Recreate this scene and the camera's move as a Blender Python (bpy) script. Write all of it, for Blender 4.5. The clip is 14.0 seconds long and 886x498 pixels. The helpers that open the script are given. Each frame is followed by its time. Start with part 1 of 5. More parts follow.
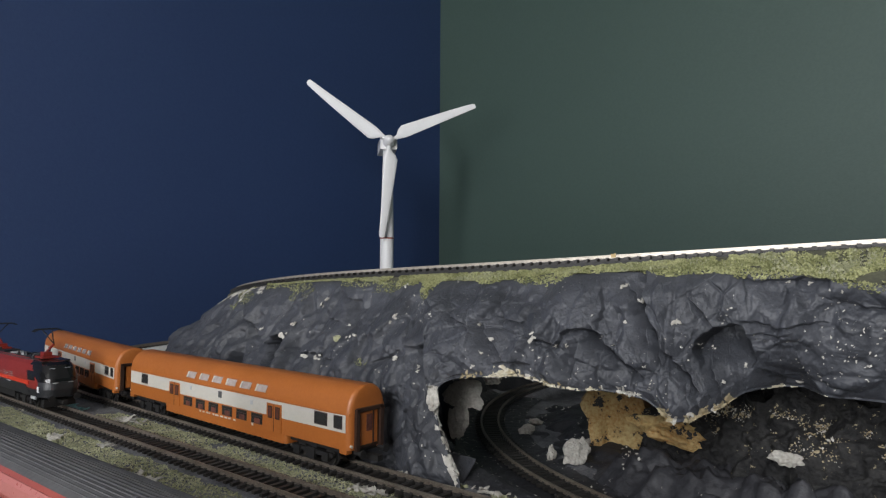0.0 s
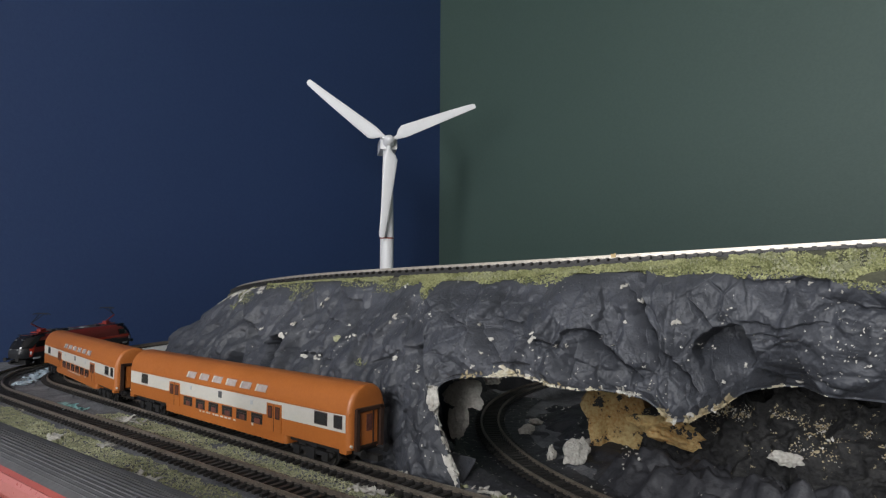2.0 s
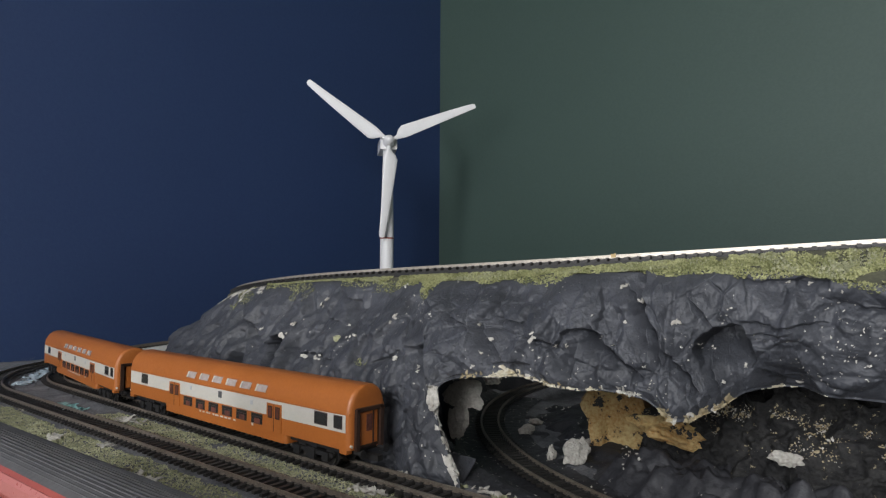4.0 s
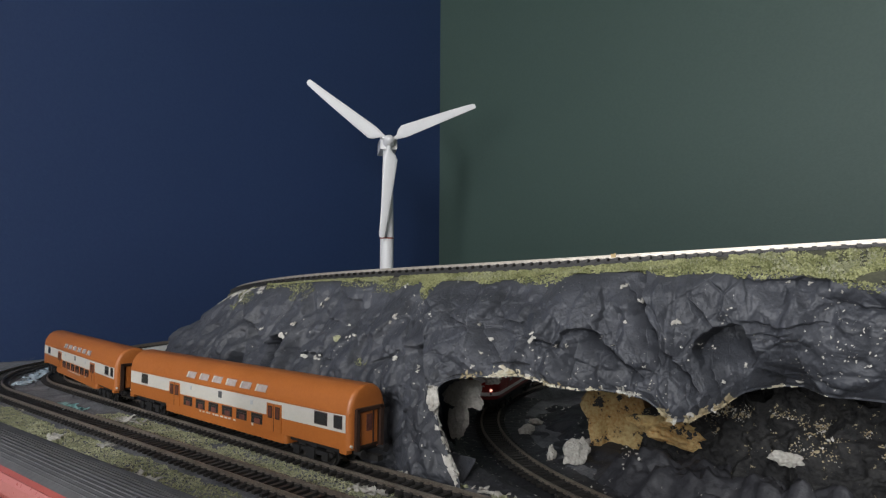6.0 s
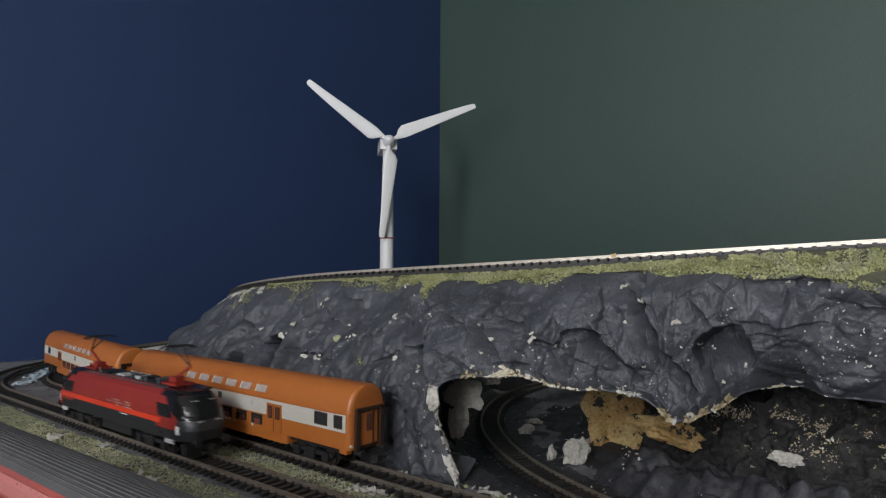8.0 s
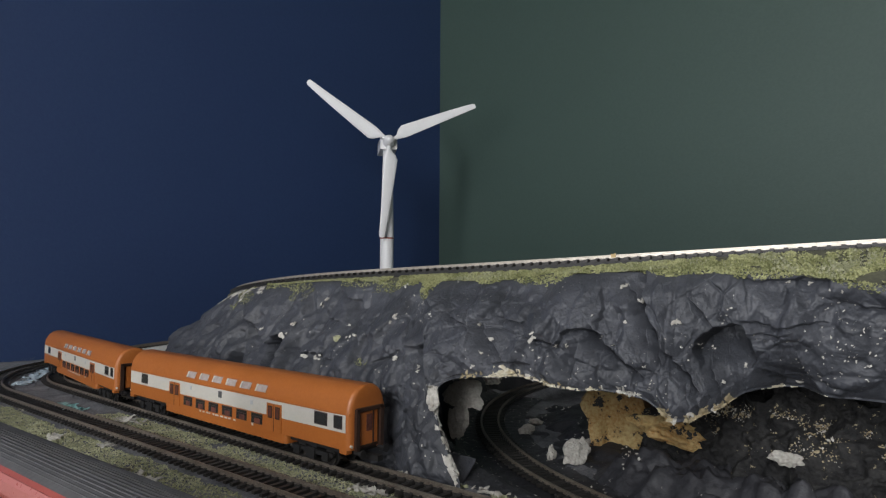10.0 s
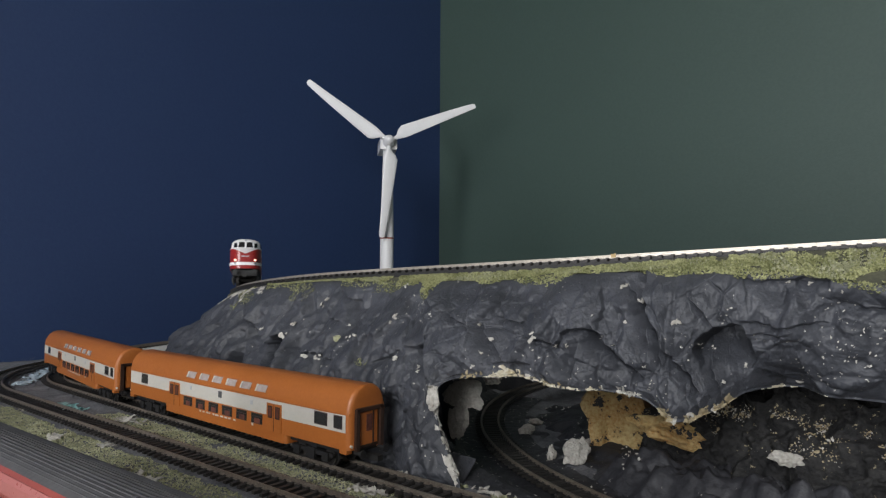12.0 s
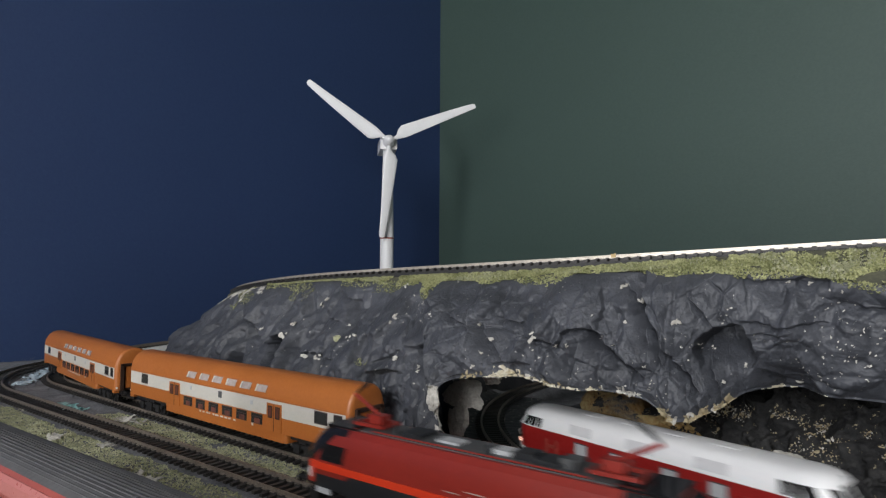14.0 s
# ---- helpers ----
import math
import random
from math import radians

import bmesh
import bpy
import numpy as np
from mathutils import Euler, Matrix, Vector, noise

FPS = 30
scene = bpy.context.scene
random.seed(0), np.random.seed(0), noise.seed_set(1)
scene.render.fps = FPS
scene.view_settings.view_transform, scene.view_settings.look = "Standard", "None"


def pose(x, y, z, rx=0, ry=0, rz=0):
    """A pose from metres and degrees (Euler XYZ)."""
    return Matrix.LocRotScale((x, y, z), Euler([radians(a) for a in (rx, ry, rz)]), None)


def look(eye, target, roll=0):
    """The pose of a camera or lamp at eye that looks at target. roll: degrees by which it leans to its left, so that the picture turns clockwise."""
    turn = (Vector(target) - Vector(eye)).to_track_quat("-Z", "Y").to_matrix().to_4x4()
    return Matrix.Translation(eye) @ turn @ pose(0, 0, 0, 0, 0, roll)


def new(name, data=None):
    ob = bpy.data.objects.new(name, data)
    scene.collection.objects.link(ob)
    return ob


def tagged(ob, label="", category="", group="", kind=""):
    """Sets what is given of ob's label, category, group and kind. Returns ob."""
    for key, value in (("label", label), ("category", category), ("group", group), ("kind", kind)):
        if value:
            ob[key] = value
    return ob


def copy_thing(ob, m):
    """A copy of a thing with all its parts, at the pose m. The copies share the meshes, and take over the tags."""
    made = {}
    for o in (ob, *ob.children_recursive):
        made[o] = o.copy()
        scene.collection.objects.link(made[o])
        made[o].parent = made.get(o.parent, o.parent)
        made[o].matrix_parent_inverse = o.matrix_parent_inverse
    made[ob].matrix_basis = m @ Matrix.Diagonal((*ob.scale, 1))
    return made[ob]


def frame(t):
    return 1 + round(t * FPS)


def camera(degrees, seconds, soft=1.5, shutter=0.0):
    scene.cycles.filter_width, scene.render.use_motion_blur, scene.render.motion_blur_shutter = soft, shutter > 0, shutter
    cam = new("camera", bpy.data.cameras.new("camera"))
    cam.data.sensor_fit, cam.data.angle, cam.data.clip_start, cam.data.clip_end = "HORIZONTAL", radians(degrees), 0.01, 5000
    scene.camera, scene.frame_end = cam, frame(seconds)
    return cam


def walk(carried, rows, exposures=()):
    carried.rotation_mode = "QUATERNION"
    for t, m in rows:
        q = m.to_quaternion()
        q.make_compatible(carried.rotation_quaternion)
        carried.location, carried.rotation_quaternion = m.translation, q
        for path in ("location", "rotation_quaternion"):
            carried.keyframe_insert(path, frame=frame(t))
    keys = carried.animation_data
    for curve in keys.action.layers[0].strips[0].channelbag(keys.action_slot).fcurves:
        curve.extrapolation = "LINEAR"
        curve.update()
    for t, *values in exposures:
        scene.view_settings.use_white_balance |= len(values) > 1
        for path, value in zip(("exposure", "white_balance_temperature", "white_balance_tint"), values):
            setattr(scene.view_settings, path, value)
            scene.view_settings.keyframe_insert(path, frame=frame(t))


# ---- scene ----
EYE = (0.0, 0.0, 0.1159)
cam = camera(73.617, 14.0, soft=1.25, shutter=0.33)
VIEW = look(EYE, (0.0, 1.0, 0.1159 + 0.06019), roll=0.29)
walk(cam, [(0.0, VIEW), (14.0, VIEW)], exposures=((0.0, 0.05), (3.2, 0.05), (5.5, 0.0), (6.6, -0.04), (7.5, -0.14), (8.2, -0.16), (10.5, -0.10), (12.0, -0.08), (14.0, 0.02)))

# ---- light: a window, and a low opening added for the turbine's shadow, behind the camera ----
world = bpy.data.worlds.new("sky")
world.use_nodes = True
scene.world = world
sky = world.node_tree.nodes.new("ShaderNodeTexSky")
sky.sky_type, sky.sun_disc = "NISHITA", False
sky.sun_elevation, sky.sun_rotation = radians(35), radians(200)
world.node_tree.nodes["Background"].inputs["Strength"].default_value = 0.1
world.node_tree.links.new(sky.outputs["Color"], world.node_tree.nodes["Background"].inputs["Color"])

# room frame: corner of the two painted walls, u along the green wall, v along the blue wall
CORNER = Vector((-0.012, 1.856, 0.0))
U = Vector((0.7193, -0.6947, 0.0))
V = Vector((-0.6947, -0.7193, 0.0))
ROOM_U, ROOM_V, FLOOR_Z, CEIL_Z = 4.2, 3.7, -0.95, 2.10
# openings in the wall behind the camera, side by side: u, u, z, z, watts
# the first, low one is added only to sharpen the turbine's cast shadow
WINDOWS = ((1.08, 1.48, -0.70, 0.30, 38.0), (1.56, 2.70, 0.55, 2.00, 79.0))


def room(u, v, z):
    p = CORNER + U * u + V * v
    return Vector((p.x, p.y, z))


def board(u, v, z):
    """The layout's own axes: u along the tracks, v across them towards the front."""
    return Vector((-0.012 + 0.8192 * u - 0.5736 * v, 1.856 - 0.5736 * u - 0.8192 * v, z))


for u0, u1, z0, z1, watts in WINDOWS:
    lamp_data = bpy.data.lights.new("window_light", "AREA")
    lamp_data.shape, lamp_data.size, lamp_data.size_y = "RECTANGLE", u1 - u0, z1 - z0
    lamp_data.energy, lamp_data.color = watts, (0.97, 0.98, 1.0)
    lamp = new("window_light", lamp_data)
    mid = room((u0 + u1) / 2, ROOM_V + 0.04, (z0 + z1) / 2)
    lamp.matrix_world = look(mid, mid - V)


# ---- materials ----
def mat(name, base, other=None, rough=0.6, metal=0.0, scale=40.0, fine=400.0, bump=0.0, bump_scale=300.0,
        chips=None, spread=0.5, random_per=0.0, coat=0.0, mix_lo=0.35, mix_hi=0.65):
    """Procedural material in object space: a broad and a fine noise mix base and other; optional bump and speckles."""
    m = bpy.data.materials.new(name)
    m.use_nodes = True
    nt = m.node_tree
    n, li = nt.nodes, nt.links
    bs = n["Principled BSDF"]
    bs.inputs["Metallic"].default_value = metal
    bs.inputs["Coat Weight"].default_value = coat
    tc = n.new("ShaderNodeTexCoord")
    other = other or tuple(c * 0.8 for c in base)
    big = n.new("ShaderNodeTexNoise")
    big.inputs["Scale"].default_value, big.inputs["Detail"].default_value = scale, 6
    small = n.new("ShaderNodeTexNoise")
    small.inputs["Scale"].default_value, small.inputs["Detail"].default_value = fine, 3
    for t in (big, small):
        li.new(tc.outputs["Object"], t.inputs["Vector"])
    add = n.new("ShaderNodeMix")
    add.data_type = "FLOAT"
    add.inputs["Factor"].default_value = spread
    li.new(big.outputs["Fac"], add.inputs["A"])
    li.new(small.outputs["Fac"], add.inputs["B"])
    ramp = n.new("ShaderNodeMapRange")
    ramp.inputs["From Min"].default_value, ramp.inputs["From Max"].default_value = mix_lo, mix_hi
    li.new(add.outputs["Result"], ramp.inputs["Value"])
    col = n.new("ShaderNodeMix")
    col.data_type = "RGBA"
    col.inputs["A"].default_value, col.inputs["B"].default_value = (*base, 1), (*other, 1)
    li.new(ramp.outputs["Result"], col.inputs["Factor"])
    out = col.outputs["Result"]
    if random_per:
        info = n.new("ShaderNodeObjectInfo")
        vary = n.new("ShaderNodeHueSaturation")
        r = n.new("ShaderNodeMapRange")
        r.inputs["To Min"].default_value, r.inputs["To Max"].default_value = 1 - random_per, 1 + random_per
        li.new(info.outputs["Random"], r.inputs["Value"])
        li.new(r.outputs["Result"], vary.inputs["Value"])
        li.new(out, vary.inputs["Color"])
        out = vary.outputs["Color"]
    if chips:
        colour, size, level = chips
        vo = n.new("ShaderNodeTexNoise")
        vo.inputs["Scale"].default_value, vo.inputs["Detail"].default_value = size, 4
        vo.inputs["Roughness"].default_value = 0.75
        li.new(tc.outputs["Object"], vo.inputs["Vector"])
        st = n.new("ShaderNodeMapRange")
        st.inputs["From Min"].default_value, st.inputs["From Max"].default_value = level, level + 0.015
        li.new(vo.outputs["Fac"], st.inputs["Value"])
        c2 = n.new("ShaderNodeMix")
        c2.data_type = "RGBA"
        li.new(st.outputs["Result"], c2.inputs["Factor"])
        li.new(out, c2.inputs["A"])
        c2.inputs["B"].default_value = (*colour, 1)
        out = c2.outputs["Result"]
    li.new(out, bs.inputs["Base Color"])
    rr = n.new("ShaderNodeMapRange")
    rr.inputs["To Min"].default_value, rr.inputs["To Max"].default_value = max(rough - 0.08, 0.02), min(rough + 0.08, 1)
    li.new(small.outputs["Fac"], rr.inputs["Value"])
    li.new(rr.outputs["Result"], bs.inputs["Roughness"])
    if bump:
        bn = n.new("ShaderNodeTexNoise")
        bn.inputs["Scale"].default_value, bn.inputs["Detail"].default_value = bump_scale, 5
        li.new(tc.outputs["Object"], bn.inputs["Vector"])
        b = n.new("ShaderNodeBump")
        b.inputs["Strength"].default_value, b.inputs["Distance"].default_value = 0.7, bump
        li.new(bn.outputs["Fac"], b.inputs["Height"])
        li.new(b.outputs["Normal"], bs.inputs["Normal"])
    return m


def glass(name, tint, rough=0.06):
    m = bpy.data.materials.new(name)
    m.use_nodes = True
    bs = m.node_tree.nodes["Principled BSDF"]
    bs.inputs["Base Color"].default_value = (*tint, 1)
    bs.inputs["Roughness"].default_value = rough
    bs.inputs["Transmission Weight"].default_value = 0.35
    bs.inputs["IOR"].default_value = 1.45
    return m


def glow(name, colour, strength):
    m = bpy.data.materials.new(name)
    m.use_nodes = True
    bs = m.node_tree.nodes["Principled BSDF"]
    bs.inputs["Base Color"].default_value = (*colour, 1)
    bs.inputs["Emission Color"].default_value = (*colour, 1)
    bs.inputs["Emission Strength"].default_value = strength
    return m


BLUE = mat("blue_wall_paint", (0.0155, 0.039, 0.114), (0.014, 0.035, 0.106), rough=0.65, scale=3, fine=160, bump=0.0004, bump_scale=260)
GREEN = mat("green_wall_paint", (0.046, 0.079, 0.067), (0.042, 0.073, 0.062), rough=0.6, scale=3, fine=160, bump=0.0004, bump_scale=260)
WHITEWALL = mat("pale_grey_wall_paint", (0.52, 0.51, 0.49), (0.47, 0.46, 0.44), rough=0.8, scale=3, fine=120)
FLOORWOOD = mat("floor_wood", (0.25, 0.16, 0.09), (0.17, 0.10, 0.06), rough=0.45, scale=6, fine=80)
ROCK = mat("grey_painted_plaster_rock", (0.033, 0.036, 0.043), (0.068, 0.072, 0.085), rough=0.55, scale=24, fine=260, spread=0.35, bump=0.0008, bump_scale=520,
           chips=((0.46, 0.45, 0.43), 330, 0.682))
# the rock's grey again, with the tunnel's shade darkened into the colour
SHADEROCK = mat("shaded_rock_plaster", (0.022, 0.022, 0.026), (0.052, 0.053, 0.060), rough=0.6, scale=40, fine=300, bump=0.0012, bump_scale=260,
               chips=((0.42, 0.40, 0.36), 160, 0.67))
PLASTER = mat("bare_white_plaster", (0.62, 0.60, 0.55), (0.36, 0.34, 0.30), rough=0.8, scale=70, fine=500, bump=0.0008, bump_scale=400)
FOAM = mat("yellow_insulation_foam", (0.66, 0.52, 0.25), (0.42, 0.21, 0.06), rough=0.75, scale=45, fine=400, bump=0.0022, bump_scale=300,
           chips=((0.03, 0.03, 0.03), 95, 0.575))
# near black foam, darker than the rock face, with tan speckles
RUBBLE = mat("dark_foam_rubble", (0.012, 0.012, 0.013), (0.038, 0.037, 0.036), rough=0.85, scale=60, fine=260, bump=0.0035, bump_scale=320,
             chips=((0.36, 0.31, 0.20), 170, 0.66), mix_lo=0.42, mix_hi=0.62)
GROUND = mat("gravel_grey_ground", (0.095, 0.098, 0.110), (0.260, 0.265, 0.280), rough=0.85, scale=45, fine=500, bump=0.0014, bump_scale=420,
             chips=((0.42, 0.42, 0.40), 130, 0.72))
DIRT = mat("grey_soil_under_grass", (0.060, 0.062, 0.045), (0.11, 0.11, 0.070), rough=0.9, scale=60, fine=500, bump=0.001, bump_scale=500)
GRASS = mat("olive_flock_grass", (0.13, 0.145, 0.050), (0.50, 0.50, 0.26), rough=0.9, scale=60, fine=900, spread=0.55, mix_lo=0.38, mix_hi=0.62)
LOWGRASS = mat("pale_flock_grass", (0.22, 0.235, 0.115), (0.56, 0.56, 0.38), rough=0.9, scale=60, fine=900, spread=0.55, mix_lo=0.36, mix_hi=0.60)
GRASSDRY = mat("pale_dry_flock", (0.46, 0.46, 0.32), (0.26, 0.27, 0.14), rough=0.9, scale=60, fine=420)
SLEEPER = mat("black_plastic_sleeper", (0.018, 0.017, 0.017), (0.034, 0.031, 0.028), rough=0.55, scale=120, fine=900, random_per=0.25)
RAIL = mat("nickel_rail", (0.54, 0.50, 0.44), (0.38, 0.34, 0.29), rough=0.42, metal=0.7, scale=60, fine=700)
OLDRAIL = mat("tarnished_rail", (0.34, 0.30, 0.25), (0.17, 0.14, 0.115), rough=0.38, metal=0.55, scale=60, fine=700)
ORANGE = mat("orange_plastic", (0.42, 0.132, 0.027), (0.37, 0.114, 0.023), rough=0.42, scale=30, fine=500, bump=0.00006, bump_scale=900)
CREAM = mat("cream_white_plastic", (0.58, 0.55, 0.49), (0.52, 0.50, 0.44), rough=0.45, scale=30, fine=500)
BROWN = mat("dark_brown_plastic", (0.045, 0.022, 0.014), (0.03, 0.015, 0.010), rough=0.5, scale=60, fine=500)
BLACK = mat("black_underframe_plastic", (0.010, 0.010, 0.011), (0.018, 0.017, 0.016), rough=0.55, scale=80, fine=600)
INTERIOR = mat("brown_red_interior", (0.16, 0.05, 0.03), (0.07, 0.025, 0.02), rough=0.6, scale=160, fine=400)
DARKGLASS = glass("dark_window_glass", (0.05, 0.05, 0.05))
PALEGLASS = mat("pale_frosted_window", (0.46, 0.40, 0.37), (0.34, 0.27, 0.24), rough=0.2, scale=120, fine=400)
MAROON = mat("wine_red_paint", (0.30, 0.018, 0.016), (0.26, 0.014, 0.013), rough=0.3, scale=30, fine=500, coat=0.3)
WHITEP = mat("white_paint", (0.86, 0.86, 0.86), (0.80, 0.80, 0.81), rough=0.38, scale=40, fine=500)
GREYP = mat("light_grey_grille", (0.50, 0.51, 0.52), (0.40, 0.41, 0.42), rough=0.5, scale=200, fine=800)
PALEGREY = mat("pale_grey_grille", (0.70, 0.70, 0.71), (0.62, 0.62, 0.63), rough=0.5, scale=200, fine=800)
SIGNAL = mat("signal_red_paint", (0.25, 0.023, 0.015), (0.21, 0.019, 0.013), rough=0.38, scale=30, fine=500, coat=0.2)
STRIPE = mat("bright_red_paint", (0.62, 0.045, 0.014), (0.56, 0.038, 0.012), rough=0.36, scale=30, fine=500, coat=0.2)
DARKGREY = mat("anthracite_paint", (0.020, 0.021, 0.024), (0.015, 0.016, 0.018), rough=0.42, scale=40, fine=500)
MIDGREY = mat("grey_roof_paint", (0.085, 0.088, 0.09), (0.060, 0.061, 0.063), rough=0.55, scale=60, fine=500)
ROOFGREY = mat("worn_grey_roof_plastic", (0.125, 0.124, 0.126), (0.095, 0.094, 0.096), rough=0.6, scale=60, fine=500)
SCREEN = mat("black_windscreen", (0.008, 0.008, 0.009), (0.012, 0.012, 0.013), rough=0.12, scale=60, fine=300)
TURBINE = mat("white_turbine_plastic", (0.80, 0.80, 0.80), (0.75, 0.75, 0.76), rough=0.38, scale=20, fine=300)
REDPRINT = mat("red_print", (0.30, 0.06, 0.03), rough=0.5)
STEEL = mat("wheel_steel", (0.050, 0.048, 0.046), (0.030, 0.028, 0.027), rough=0.5, metal=0.3, scale=100, fine=500)
BOARD = mat("white_foam_board", (0.66, 0.66, 0.64), (0.56, 0.56, 0.54), rough=0.8, scale=40, fine=300)
WOOD = mat("plywood_edge", (0.30, 0.20, 0.11), (0.22, 0.14, 0.08), rough=0.6, scale=30, fine=200)
BRASS = mat("brass_joiner", (0.36, 0.26, 0.12), rough=0.5, metal=0.5)
COACHRED = mat("coach_red_paint", (0.33, 0.075, 0.055), (0.29, 0.064, 0.048), rough=0.30, scale=30, fine=500, coat=0.5)
# coach red lightened to pink, the window's reflection put into the colour
PINK = mat("pink_sheen_on_red", (0.46, 0.165, 0.145), (0.42, 0.14, 0.12), rough=0.3, scale=30, fine=500, coat=0.5)
LAMP_RED = glow("lit_marker_lamp", (1.0, 0.55, 0.42), 1.2)
BAREEDGE = mat("cream_bare_plaster", (0.70, 0.67, 0.58), (0.50, 0.43, 0.28), rough=0.8, scale=60, fine=420, bump=0.0006, bump_scale=400,
               chips=((0.05, 0.05, 0.05), 260, 0.62))
CRUMB = mat("tan_foam_crumb", (0.44, 0.38, 0.25), (0.26, 0.20, 0.11), rough=0.85, scale=90, fine=500)
TEAL = mat("teal_paint_spill", (0.14, 0.44, 0.42), (0.36, 0.52, 0.52), rough=0.5, scale=120, fine=500)
BLUEWHITE = mat("pale_blue_plaster_spill", (0.60, 0.70, 0.76), (0.34, 0.44, 0.52), rough=0.7, scale=90, fine=500)


# ---- mesh helpers ----
def mesh(name, verts, faces, material, smooth=False):
    me = bpy.data.meshes.new(name)
    me.from_pydata([tuple(v) for v in verts], [], [tuple(f) for f in faces])
    me.materials.append(material)
    if smooth:
        me.polygons.foreach_set("use_smooth", [True] * len(me.polygons))
    me.update()
    return me


def part(name, bm, material, parent=None, label="", smooth=False, m=None, bevel=0.0):
    if bevel:
        edges = [e for e in bm.edges if len(e.link_faces) == 2 and e.calc_face_angle(0) > 0.6]
        bmesh.ops.bevel(bm, geom=edges, offset=bevel, segments=1, affect="EDGES", clamp_overlap=True)
    bmesh.ops.recalc_face_normals(bm, faces=bm.faces)
    me = bpy.data.meshes.new(name)
    bm.to_mesh(me)
    bm.free()
    me.materials.append(material)
    if smooth:
        me.polygons.foreach_set("use_smooth", [True] * len(me.polygons))
        me.set_sharp_from_angle(angle=radians(38))
    ob = new(name, me)
    if parent:
        ob.parent = parent
    if m:
        ob.matrix_basis = m
    if label:
        ob["label"] = label
    return ob


def bm_box(x0, x1, y0, y1, z0, z1, bm=None):
    bm = bm or bmesh.new()
    vs = [bm.verts.new((x, y, z)) for z in (z0, z1) for y in (y0, y1) for x in (x0, x1)]
    for f in ((0, 2, 3, 1), (4, 5, 7, 6), (0, 1, 5, 4), (2, 6, 7, 3), (0, 4, 6, 2), (1, 3, 7, 5)):
        bm.faces.new([vs[i] for i in f])
    return bm


def bm_loft(rings, bm=None, caps=True):
    """Closed rings of equal count, bridged."""
    bm = bm or bmesh.new()
    vs = [[bm.verts.new(p) for p in r] for r in rings]
    n = len(rings[0])
    for a, b in zip(vs, vs[1:]):
        for i in range(n):
            j = (i + 1) % n
            bm.faces.new((a[i], a[j], b[j], b[i]))
    if caps:
        bm.faces.new(vs[0])
        bm.faces.new(vs[-1])
    return bm


def bm_tube(a, b, r, n=10, bm=None, r2=None):
    a, b = Vector(a), Vector(b)
    q = (b - a).to_track_quat("Z", "Y")
    r2 = r if r2 is None else r2
    rings = []
    for p, rr in ((a, r), (b, r2)):
        rings.append([p + q @ Vector((rr * math.cos(k * 2 * math.pi / n), rr * math.sin(k * 2 * math.pi / n), 0)) for k in range(n)])
    return bm_loft(rings, bm)


